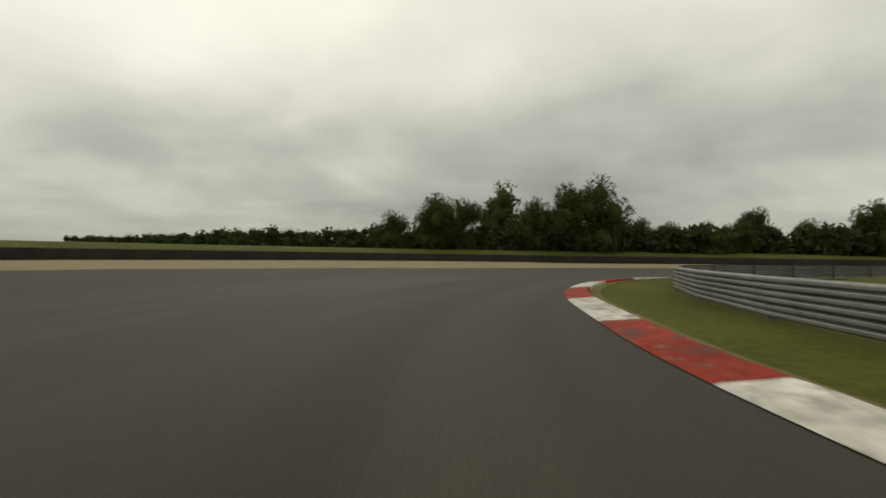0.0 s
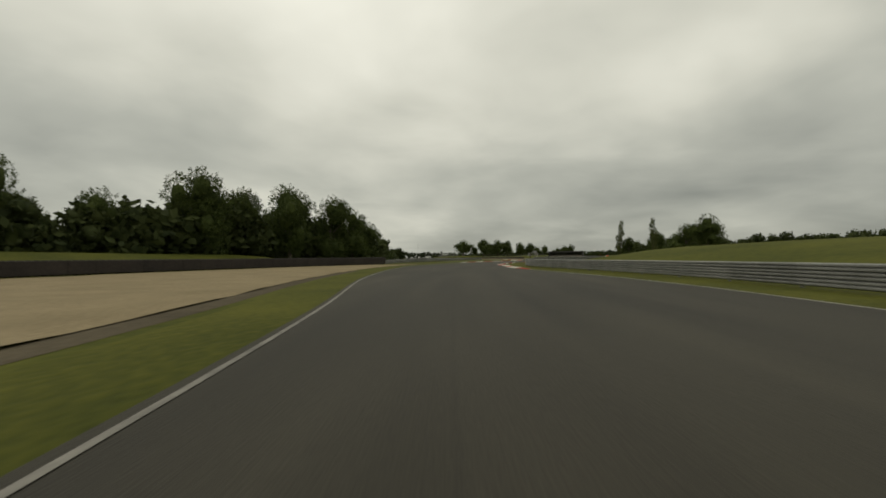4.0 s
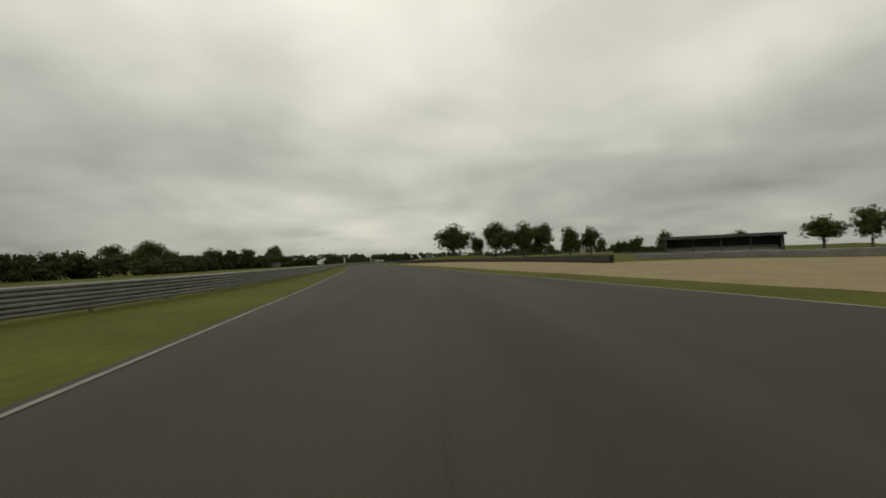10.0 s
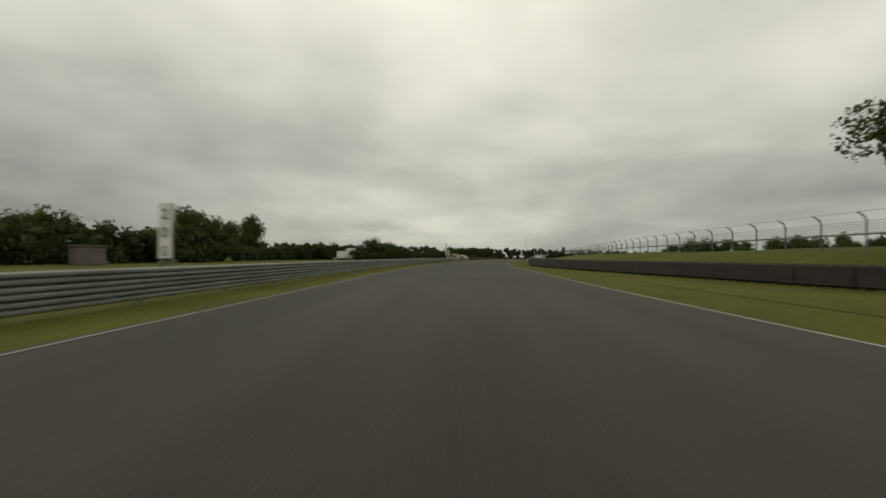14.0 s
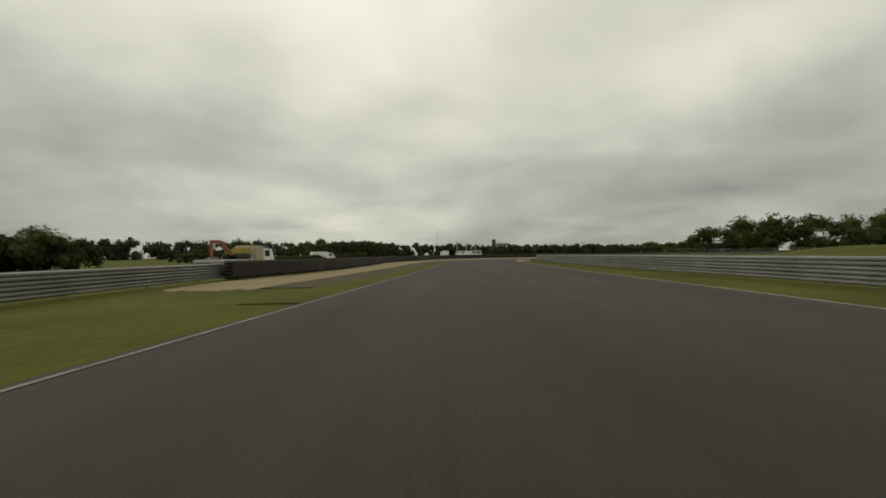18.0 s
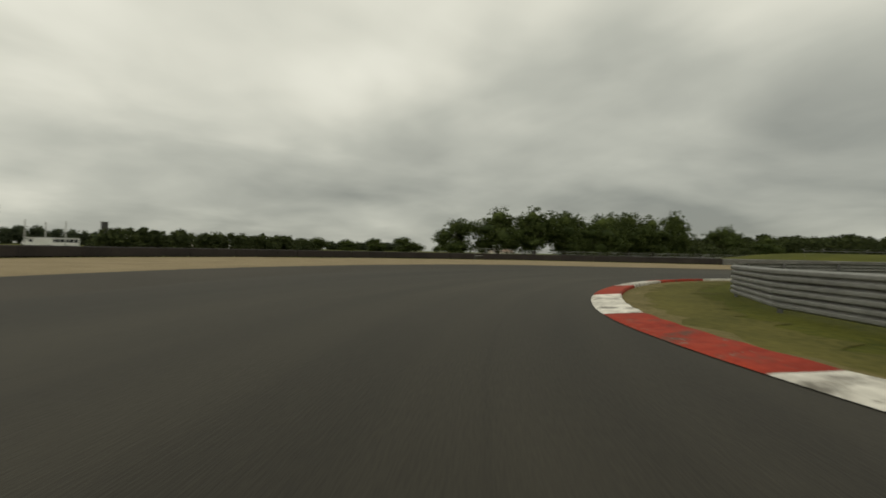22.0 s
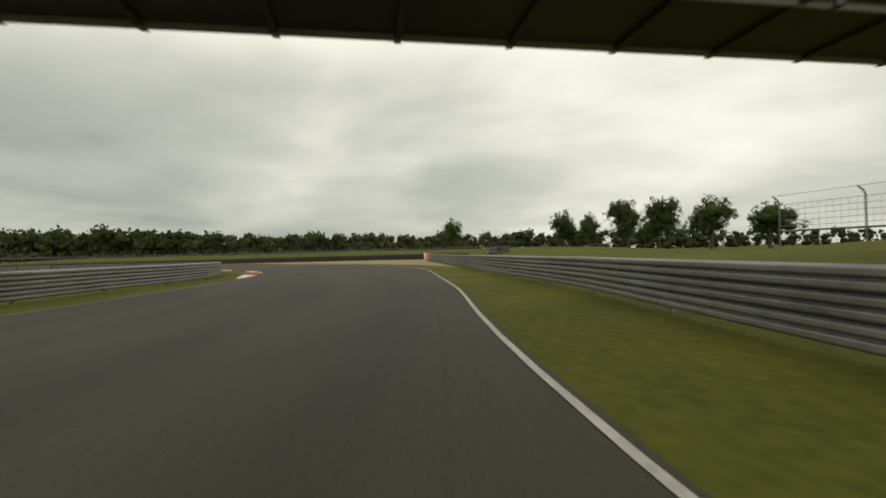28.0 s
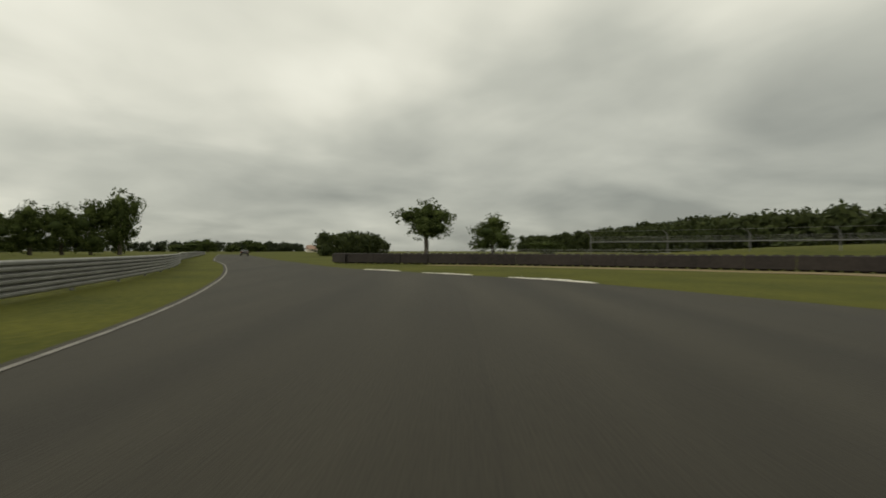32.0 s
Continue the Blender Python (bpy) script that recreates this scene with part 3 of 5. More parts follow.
def kerb(a, b, edge, side, block=6.0, start=0, width=0.78, lip=0.0, rise=0.012, label="red and white painted concrete kerb with ribbed top"):
    k = tagged(new("kerb"), label, "kerb", "track kerbs")
    c0 = at((a + b) / 2, edge((a + b) / 2))
    k.location = c0
    n = max(1, round((b - a) / block))
    if lip:
        part("kerb_lip", ribbon_mesh("kerb_lip", a, b, lambda s: edge(s), lambda s: edge(s) + side * lip, 0.016, c0), CONCRETE, k, "bare pale concrete lip")
    for i in range(n):
        s0, s1 = a + (b - a) * i / n, a + (b - a) * (i + 1) / n - 0.02
        verts, faces = [], []
        ss = steps(s0, s1, 0.5)
        prof = [(0.0, 0.012), (0.12, 0.03), (0.55, 0.055), (0.95, 0.085), (1.0, 0.06), (1.0, -0.05)]
        for j, s in enumerate(ss):
            rib = rise * (j % 2)
            taper = min(1, 0.25 + 0.75 * min(s - a, b - s) / 5)
            for u, z in prof:
                verts.append(at(s, edge(s) + side * (lip + u * width * taper), z * taper + (rib if 0.1 < u < 0.97 else 0)) - c0)
        m = len(prof)
        for j in range(len(ss) - 1):
            for q in range(m - 1):
                f = [j * m + q, j * m + q + 1, (j + 1) * m + q + 1, (j + 1) * m + q]
                faces.append(f if side < 0 else f[::-1])
        part("kerb_block", mesh("kerb_block", verts, faces, KERB_RED if (i + start) % 2 else KERB_WHITE), None, k)
    return k


kerb(-20.1, 33.8, RIGHT, -1, 4.9, 0)
kerb(123.8, 172.8, RIGHT, -1, 4.9, 1)
kerb(177.8, 192.5, RIGHT, -1, 4.9, 1)
kerb(180.2, 281.2, LEFT, 1, 5.05, 0)
kerb(656.0, 708.8, RIGHT, -1, 4.8, 1)
kerb(722.9, 759.3, LEFT, 1, 5.2, 1, lip=0.2, rise=0.03)
kerb(838.3, 892.9, LEFT, 1, 4.97, 0)
kerb(912.6, 916.6, RIGHT, -1, 5, 0)
kerb(918.6, 921.2, RIGHT, -1, 5, 0)
kerb(923.4, 926.4, RIGHT, -1, 5, 0)


# ---- three-rail steel guardrail, four metres to a panel ----
def beam_mesh(length):
    verts, faces = [], []
    prof = [(0.0, 0.0), (0.02, 0.010), (0.074, 0.030), (0.080, 0.046), (0.080, 0.086), (0.072, 0.098), (0.026, 0.114), (0.020, 0.124), (0.026, 0.134), (0.072, 0.150), (0.080, 0.162), (0.080, 0.202), (0.074, 0.218), (0.02, 0.238), (0.0, 0.247)]
    for x in (0, length):
        for y, z in prof:
            verts.append((x, y, z))
        for y, z in prof[::-1]:
            verts.append((x, y - 0.012, z))
    n = len(prof) * 2
    for i in range(n):
        faces.append((i, (i + 1) % n, n + (i + 1) % n, n + i))
    return mesh("rail_beam", verts, faces, STEEL)


BEAM = beam_mesh(4.03)
POST_BM = bmesh.new()
box(0.06, 0.10, 0.83, (0, 0, -0.04), 0.008, POST_BM)
POST = bpy.data.meshes.new("rail_post")
POST_BM.to_mesh(POST)
POST_BM.free()
POST.materials.append(STEEL_DARK)


def stride(edge, s, p, ds):
    """The next place along an edge, ds metres from p."""
    t = s
    while (at(t, edge(t)) - p).length < ds:
        t += 0.04
    return t


def guardrail(edge, a, b, side, label="galvanised three-rail steel guardrail on grass verge", ds=4.0, tall=1.0):
    """side +1: the rail stands to the left of the track and faces right."""
    g = None
    p = at(a, edge(a))
    s, count = a, 0
    while s < b:
        t = stride(edge, s, p, ds)
        q = at(t, edge(t))
        if g is None or count % 24 == 0:
            g = tagged(new("guardrail"), label, "guardrail", "trackside guardrails")
            g.location = p
        d = q - p
        ang = math.atan2(d.y, d.x)
        flip = math.pi if side > 0 else 0.0
        base = (p if side < 0 else q) - g.location
        ln = d.length / 4.0
        for k in range(3):
            o = part("rail_beam", BEAM, None, g)
            o.matrix_basis = Matrix.Translation(base + Vector((0, 0, (0.06 + 0.248 * k) * tall))) @ Matrix.Rotation(ang + flip, 4, "Z") @ Matrix.Diagonal((ln, 1, tall, 1))
        o = part("rail_post", POST, None, g)
        o.matrix_basis = Matrix.Translation(p - g.location) @ Matrix.Rotation(ang + flip, 4, "Z") @ Matrix.Translation((0, -0.07, 0)) @ Matrix.Diagonal((1, 1, tall, 1))
        p, s = q, t
        count += 1


guardrail(RAIL_R1, -56, 350, -1)
guardrail(RAIL_R2, 512, 865, -1, tall=1.12)
guardrail(RAIL_L1, 167.5, 613, 1)
guardrail(RAIL_L2, 738, 1050, 1, tall=1.12)


# ---- tyre walls: stacked tyres behind a strip of conveyor belt ----
def tyre_bundle(levels):
    """Four stacks of tyres."""
    verts, faces = [], []
    R, r, m, n = 0.21, 0.10, 10, 4
    for ix in range(4):
        for lv in range(levels):
            b0 = len(verts)
            ox, oy = 0.31 + 0.62 * ix + random.uniform(-0.015, 0.015), random.uniform(-0.02, 0.02)
            for i in range(m):
                a = 2 * math.pi * i / m
                for j in range(n):
                    c = 2 * math.pi * j / n
                    rad = R + r * math.cos(c)
                    verts.append((ox + rad * math.cos(a), oy + rad * math.sin(a), 0.10 + 0.182 * lv + r * math.sin(c)))
            for i in range(m):
                for j in range(n):
                    faces.append((b0 + i * n + j, b0 + ((i + 1) % m) * n + j, b0 + ((i + 1) % m) * n + (j + 1) % n, b0 + i * n + (j + 1) % n))
    return mesh("tyre_bundle", verts, faces, RUBBER)


def belt_mesh(h):
    bm = box(2.476, 0.025, h, (1.24, 0.335, 0.10), 0.008)
    me = bpy.data.meshes.new("belt_panel")
    bm.to_mesh(me)
    bm.free()
    me.materials.append(BELT)
    return me


BUNDLES = {n: (tyre_bundle(n), belt_mesh(0.182 * n - 0.17)) for n in (5, 7)}


def tyre_wall(edge, a, b, side, levels=5, label="wall of stacked black tyres faced with dark rubber belting"):
    w, ds, p, s, count = None, 2.48, at(a, edge(a)), a, 0
    while s < b:
        t = stride(edge, s, p, ds)
        q = at(t, edge(t))
        if w is None or count % 30 == 0:
            w = tagged(new("tyre_wall"), label, "tyre wall", "tyre walls")
            w.location = p
        d = q - p
        ang = math.atan2(d.y, d.x) + (math.pi if side > 0 else 0.0)
        base = (p if side < 0 else q) - w.location
        for nm, me in (("tyre_bundle", BUNDLES[levels][0]), ("belt_panel", BUNDLES[levels][1])):
            o = part(nm, me, None, w)
            o.matrix_basis = Matrix.Translation(base) @ Matrix.Rotation(ang, 4, "Z")
        p, s = q, t
        count += 1


tyre_wall(TYRE_L1, -40, 167, 1, 7)
tyre_wall(TYRE_R1, 333, 512, -1)
tyre_wall(TYRE_L2, 613, 754, 1, 5)
tyre_wall(FAR_WALL, 863, 942.6, -1)


# ---- grass banks ----
def bank(name, a, b, inner, outer, h, label="mown grass bank beside the circuit", mat=GRASS):
    def z(s, c):
        e = min(1, (s - a) / 14, (b - s) / 14)
        return -0.05 + max(e, 0) * h * PLAN * (math.sin(min(1, c * 2.2) * math.pi / 2) if c < 0.8 else (1 - c) / 0.2) * (1 + 0.12 * noise.noise(Vector((s * 0.05, c * 3, 4))))
    ob = ribbon(name, a, b, inner, outer, z, mat, 4.0, 12, label, "grass bank")
    return smooth(ob)


bank("bank_1", 34, 150, lambda s: RAIL_R1(s) - 1.2, lambda s: RAIL_R1(s) - 46, 2.3)
bank("bank_2", 446, 600, lambda s: (TYRE_R1(s) if s < 512 else RAIL_R2(s)) - 1.3, lambda s: -52, 2.2)
bank("bank_3", 596, 668, lambda s: RAIL_R2(s) - 2.5, lambda s: RAIL_R2(s) - 24, 0.9)
bank("bank_4", 712, 838, lambda s: RAIL_R2(s) - 1.2, lambda s: RAIL_R2(s) - 48, 1.6)
bank("bank_7", 762, 846, lambda s: RAIL_L2(s) + 10, lambda s: RAIL_L2(s) + 58, 2.45)
bank("bank_5", -40, 166, lambda s: TYRE_L1(s) + 1.2, lambda s: TYRE_L1(s) + 34, 2.4)


# ---- trees ----
def crown(lobes, leaves, size, mat, name="crown", seed=1, droop=0.0, clump=14, core=0.72, reach=1.1):
    """A crown of many leaf clumps scattered in overlapping lobes (x, y, z, rx, rz)."""
    rnd = np.random.RandomState(seed)
    vol = np.array([l[3] * l[3] * l[4] for l in lobes])
    pick = rnd.choice(len(lobes), leaves // clump, p=vol / vol.sum())
    L = np.array(lobes, float)[pick]
    d = rnd.normal(size=(len(pick), 3))
    d /= np.linalg.norm(d, axis=1)[:, None]
    rad = rnd.uniform(0.62, reach, len(pick))
    cen = L[:, :3] + d * rad[:, None] * np.stack([L[:, 3], L[:, 3], L[:, 4]], 1)
    cen[:, 2] -= droop * np.abs(rnd.normal(size=len(pick)))
    n = len(cen) * clump
    span = np.repeat(L[:, 3] * 0.27, clump) if size is None else np.full(n, size)
    c = np.repeat(cen, clump, 0) + rnd.normal(size=(n, 3)) * span[:, None] * (0.5 if size is None else 1.25)
    u = rnd.normal(size=(n, 3))
    u /= np.linalg.norm(u, axis=1)[:, None]
    v = np.cross(u, rnd.normal(size=(n, 3)))
    v /= np.linalg.norm(v, axis=1)[:, None]
    sz = (span * rnd.uniform(0.6, 1.3, n))[:, None]
    verts = np.stack([c - u * sz, c + v * sz * 0.55, c + u * sz, c - v * sz * 0.55], 1).reshape(-1, 3).tolist()
    faces = np.arange(4 * n).reshape(-1, 4).tolist()
    # twiggy inner masses, uneven, hidden under the leaves
    for lx, ly, lz, rx, rz in lobes:
        b0, rings, segs = len(verts), 4, 7
        for i in range(rings + 1):
            th = math.pi * i / rings
            for j in range(segs):
                ph = 2 * math.pi * j / segs
                k = core * rnd.uniform(0.62, 1.12)
                verts.append([lx + k * rx * math.sin(th) * math.cos(ph), ly + k * rx * math.sin(th) * math.sin(ph), lz + k * rz * math.cos(th)])
        for i in range(rings):
            for j in range(segs):
                faces.append([b0 + i * segs + j, b0 + (i + 1) * segs + j, b0 + (i + 1) * segs + (j + 1) % segs, b0 + i * segs + (j + 1) % segs])
    me = bpy.data.meshes.new(name)
    me.from_pydata(verts, [], faces)
    me.polygons.foreach_set("use_smooth", [True] * len(me.polygons))
    me.materials.append(mat)
    return me


def trunk(h, r, limbs, seed, spread):
    rnd = random.Random(seed)
    bm = tube([(0, 0, -0.2), (0.06, 0.03, h * 0.2), (rnd.uniform(-.2, .2), rnd.uniform(-.2, .2), h * 0.5), (rnd.uniform(-.4, .4), rnd.uniform(-.4, .4), h * 0.85)], [r * 1.35, r, r * 0.7, r * 0.2], 9)
    for i in range(limbs):
        a, z = 6.283 * i / limbs + rnd.uniform(-.4, .4), h * rnd.uniform(0.28, 0.6)
        k = spread * rnd.uniform(0.55, 0.9)
        tube([(0, 0, z), (k * 0.45 * math.cos(a), k * 0.45 * math.sin(a), z + h * 0.12), (k * math.cos(a), k * math.sin(a), z + h * 0.24)], [r * 0.45, r * 0.3, r * 0.08], 5, bm)
    me = bpy.data.meshes.new("trunk")
    bm.to_mesh(me)
    bm.free()
    me.materials.append(BARK)
    return me


def make_tree(kind, seed, k=1.0):
    """A tree ten metres high, to be scaled."""
    rnd = random.Random(seed)
    if kind == "oak":
        lobes = [(rnd.uniform(-2.5, 2.5), rnd.uniform(-2.5, 2.5), rnd.uniform(3.6, 7.6), rnd.uniform(1.5, 2.4), rnd.uniform(1.2, 1.9)) for _ in range(13)] + [(0, 0, 7.7, 2.2, 2.0), (0.4, -0.3, 5.4, 2.8, 2.0)]
        return crown(lobes, int(9000 * k * k), 0.155 / k, LEAF_OAK, seed=seed, core=0.6), trunk(8.5, 0.34, 6, seed, 3.6)
    if kind == "bushy":
        lobes = [(rnd.uniform(-2.2, 2.2), rnd.uniform(-2.2, 2.2), rnd.uniform(2.2, 7.6), rnd.uniform(1.6, 2.4), rnd.uniform(1.4, 2.2)) for _ in range(11)] + [(0, 0, 7.8, 2.0, 2.0)]
        return crown(lobes, int(9600 * k * k), 0.16 / k, LEAF_OAK, seed=seed, core=0.6), trunk(8, 0.3, 5, seed, 2.8)
    if kind == "birch":
        lobes = [(rnd.uniform(-1.0, 1.0), rnd.uniform(-1.0, 1.0), z, 1.35 * (1.15 - abs(z - 5.5) / 7), 0.8) for z in (2.6, 3.6, 4.6, 5.6, 6.6, 7.6, 8.5, 9.2)]
        return crown(lobes, int(3000 * k * k), 0.16 / k, LEAF_BIRCH, seed=seed, droop=0.3, core=0.3), trunk(9.4, 0.16, 7, seed, 1.5)


# trees that the track passes closely carry finer leaves than those far off
PROTO = {}
for kind, seeds in (("oak", (11, 12, 13, 14)), ("bushy", (21, 22, 23)), ("birch", (31, 32))):
    PROTO[kind, True] = [make_tree(kind, s, 1.55) for s in seeds]
    PROTO[kind, False] = [make_tree(kind, s, 0.85) for s in seeds]
NEAR_LINE = [on_line(s) for s in range(0, 900, 20)]
TREE_LABEL = {"oak": "broad-crowned dark green oak with bare lower trunk on grass", "bushy": "dense dark green broadleaf tree leafed to the ground", "birch": "slender sparse pale green birch tree"}
tree_count = [0]


def tree(kind, x, y, h, w, z=0.0, group=""):
    tree_count[0] += 1
    i = tree_count[0]
    protos = PROTO[kind, min((Vector((x, y)) - q).length for q in NEAR_LINE) < 78]
    c, t = protos[i % len(protos)]
    o = tagged(new("tree"), TREE_LABEL[kind], "tree", group)
    o.matrix_basis = Matrix.Translation((x * PLAN, y * PLAN, z)) @ Matrix.Rotation(i * 2.4, 4, "Z") @ Matrix.Diagonal((w * PLAN / 8.2, w * PLAN / 8.2, (h * PLAN - z) / 9.6, 1))
    part("trunk", t, None, o)
    part("crown", c, None, o)
    return o


def row_of(kind, spots, group=""):
    for x, y, h, w in spots:
        tree(kind, x, y, h, w, 0, group)


row_of("bushy", [(1, 110, 11, 10), (11.2, 106, 14.4, 12), (17, 112, 14, 10), (29, 138, 22, 15), (34, 112, 14.5, 10), (41.5, 111.5, 17.6, 13), (48.6, 111.7, 19.6, 15), (60, 116, 10.5, 9), (67, 116, 9.5, 9), (76, 118, 10, 9), (88, 124, 11, 9), (99, 134, 15, 10), (110, 131, 12, 10), (122, 124, 16.3, 12), (134, 127, 14.5, 12), (146, 127, 17, 14), (140, 121, 15, 10), (151, 119, 14.5, 10), (158, 118, 12.5, 9), (163, 119, 10.5, 8), (167, 120, 9.2, 8), (178, 122, 5.5, 7)], "trees behind the first bend")
row_of("oak", [(430.6, 187, 15.4, 16), (440, 180.7, 10.0, 6), (446, 174.4, 16.6, 12), (440, 167.5, 13.2, 7.5), (446, 161.8, 15.6, 12), (453, 155, 14.8, 10.5), (459, 146, 13.2, 10), (464.4, 138.2, 12.8, 8.4)], "oaks beside the straight")
row_of("birch", [(225, 61, 12, 5.6), (207.8, 52.2, 11.4, 5.6)], "trees behind the guardrail")
row_of("bushy", [(227.5, 58.5, 6.8, 6), (207, 47, 5.0, 5), (271.7, 48.4, 10.5, 11), (262, 38.6, 12.4, 10.5), (214, 47, 4.6, 7), (466, 110, 9.7, 6.5)], "trees behind the guardrail")
row_of("oak", [(213.5, 38.1, 12.3, 10)], "trees behind the guardrail")
row_of("bushy", [(328, 220.4, 8.2, 9), (340, 232, 6.4, 7), (394.6, 265.6, 8.2, 8), (404, 275, 6.4, 7), (417, 317, 10.5, 11), (431, 289, 10.0, 10), (440, 295, 9.2, 9), (465.5, 322.5, 12.8, 10), (456, 316, 10, 9), (499.4, 306.6, 7.2, 9), (507, 311, 5.6, 8), (513, 314, 5.8, 7), (518, 317, 6.4, 8), (524, 321, 5.6, 7), (532, 326, 5, 7), (546, 334, 5, 7), (620.4, 385.2, 6.8, 5.5)], "trees left of the straight")
row_of("bushy", [(710.5, 254, 9.8, 12), (708, 243, 13, 15), (705, 234, 13.2, 15), (706, 224, 12.6, 14), (703, 214, 12, 13), (718, 200, 14, 16), (721, 190, 15, 16), (722, 180, 14.4, 15), (722, 170, 16.3, 13)], "trees outside the hairpin")
row_of("bushy", [(788, 262, 6.0, 10), (838, 268, 6.4, 12), (1050, 272, 12, 26), (760, 256, 6, 9)], "trees outside the hairpin")
row_of("oak", [(533.2, 9.6, 15.3, 10), (528.5, 19.7, 13.8, 8), (509.5, 12, 19, 13), (511, 33, 17.6, 13), (484, 23, 18.6, 16), (490.2, 53.7, 13.4, 15), (500, 8, 10, 8)], "row of oaks behind the last bend")
tree("bushy", 561.8, -60.7, 17.8, 11.5)
row_of("oak", [(807, 50, 19.6, 21)], "field trees")
row_of("bushy", [(797, 28, 14.5, 16), (801, 143.6, 18.4, 13), (799.4, 150, 15.0, 12), (797.7, 156, 13.8, 11), (795.2, 162, 13.8, 11), (793, 168, 10.5, 12), (1094, 166, 10.4, 24), (1097, 139, 7.2, 18), (1098, 118, 9.2, 18), (1092, 180, 6.5, 26), (765, 26, 4.4, 12), (1010, 120, 9, 14), (1030, 150, 10, 14)], "field trees")


def wood(name, spots, label, depth=8.0, mat=LEAF_DARK, seed=5, per=115):
    """A continuous belt of bushes and trees along (x, y, height) spots of the plan."""
    rnd = np.random.RandomState(seed)
    lobes = []
    run = 0.0
    for (x0, y0, h0), (x1, y1, h1) in zip(spots, spots[1:]):
        ln = math.hypot(x1 - x0, y1 - y0) * PLAN
        n = max(1, int(ln / (0.27 * (h0 + h1) / 2)))
        for i in range(n):
            u = (i + rnd.rand()) / n
            swell = 1 + 0.16 * noise.noise(Vector(((run + ln * u) * 0.055, seed, 0))) + 0.10 * noise.noise(Vector(((run + ln * u) * 0.21, seed, 7)))
            h = (h0 + (h1 - h0) * u) * swell * PLAN
            x, y = (x0 + (x1 - x0) * u) * PLAN, (y0 + (y1 - y0) * u) * PLAN
            for z, r in ((0.20, 0.28), (0.50, 0.28), (0.76, 0.20)):
                dx, dy = rnd.uniform(-1, 1, 2) * min(depth / 2, h * 0.55)
                k = rnd.uniform(0.65, 1.25)
                lobes.append((x + dx, y + dy, h * z * rnd.uniform(0.92, 1.06), h * r * k, h * r * k * 0.9))
        run += ln
    tagged(new(name, crown(lobes, len(lobes) * per, None, mat, name, seed, clump=1, core=0.76, reach=1.12)), label, "wood", kind="stuff")


wood("hedge", [(-260, 330, 11), (-120, 260, 12), (-30, 200, 11), (30, 150, 10), (70, 128, 10), (150, 138, 11), (185, 128, 8), (230, 160, 7)], "dense dark hedge and scrub behind the first bend")
wood("hedge", [(-60, 140, 8), (-10, 118, 8), (12, 113, 9.5), (34, 115, 10), (52, 113, 10)], "dense dark hedge behind the first tyre wall", seed=15, depth=5)
wood("hedge", [(52, 112, 9), (76, 118, 8.5), (98, 132, 10), (124, 126, 11), (146, 126, 11), (160, 120, 9), (176, 121, 5.5), (186, 124, 4.5)], "dense dark hedge behind the first tyre wall", seed=16, depth=5)
wood("hedge", [tuple(at(s, 52 + 5 * math.sin(s / 17), 0).xy / PLAN) + (5.0 + 1.5 * math.sin(s / 23) + 0.9 * math.sin(s / 7.3),) for s in range(290, 600, 20)], "dark scrub belt along the straight", seed=6)
wood("hedge", [(590, 372, 3.4), (628, 384, 4.2), (660, 388, 6.6), (690, 396, 8.0), (735, 412, 8.4), (785, 438, 9), (840, 465, 10)], "dark belt of trees beyond the tyre wall", seed=7)
wood("hedge", [(566, 323, 1.5), (590, 332, 1.4), (612, 346, 1.5), (640, 360, 1.9), (680, 380, 2.6)], "low dark scrub behind the second tyre wall", seed=17, depth=4, per=60)
wood("far_wood", [(250, -40, 9), (420, -60, 10), (575, -86, 11.5), (650, -86, 14), (725, -80, 18), (800, -92, 19), (960, -200, 25), (1150, -290, 29), (1400, -330, 30)], "dark wood along the horizon", seed=8, depth=22)
wood("far_wood", [(330, -170, 17), (620, -240, 19), (940, -190, 24)], "dark wood along the horizon", seed=9, depth=26, mat=LEAF_HAZED)
wood("far_wood", [(760, 90, 6.5), (800, 75, 7.5), (860, 60, 7.5), (980, 30, 9)], "low hedge across the fields", seed=10)
wood("far_wood", [(900, 560, 14), (1050, 480, 14), (1130, 380, 12.5), (1250, 250, 12.5), (1400, 120, 15), (1600, 60, 16)], "far tree line on the horizon", seed=11, mat=LEAF_HAZED, depth=24)
wood("far_wood", [(-420, 520, 17), (-250, 700, 17), (0, 760, 17), (300, 700, 16), (640, 640, 16), (900, 560, 15)], "far tree line on the horizon", seed=12, mat=LEAF_HAZED, depth=24)
wood("far_wood", [(700, 330, 5), (760, 300, 5.5), (840, 290, 5.5), (900, 285, 5.5)], "low hedge across the fields", seed=13)
wood("hedge", [(376, 66, 7.8), (372, 52, 9.2), (366, 30, 9.6), (352, 4, 10.4), (320, -25, 11), (270, -45, 11), (200, -60, 11)], "dark wood beyond the gravel trap", seed=21, depth=14)
wood("far_wood", [(560, -96, 12), (640, -98, 14), (740, -100, 18), (880, -140, 20), (960, -205, 24)], "dark wood along the horizon", seed=22, depth=14)
bank("bank_6", 850, 946, lambda s: FAR_WALL(s) - 1.5, lambda s: FAR_WALL(s) - 75, 2.1)
wood("hedge", [(489, 302, 4.6), (503, 309.5, 4.6), (520, 318.5, 4.8), (552, 337, 4.2)], "dark scrub beside the paddock", seed=31, depth=5)
row_of("bushy", [(337, 236, 8.6, 9), (331, 240, 8.0, 8)], "trees beside the straight")


# ---- footbridge over the track ----
def P(x, y, z=0.0):
    return Vector((x * PLAN, y * PLAN, z))


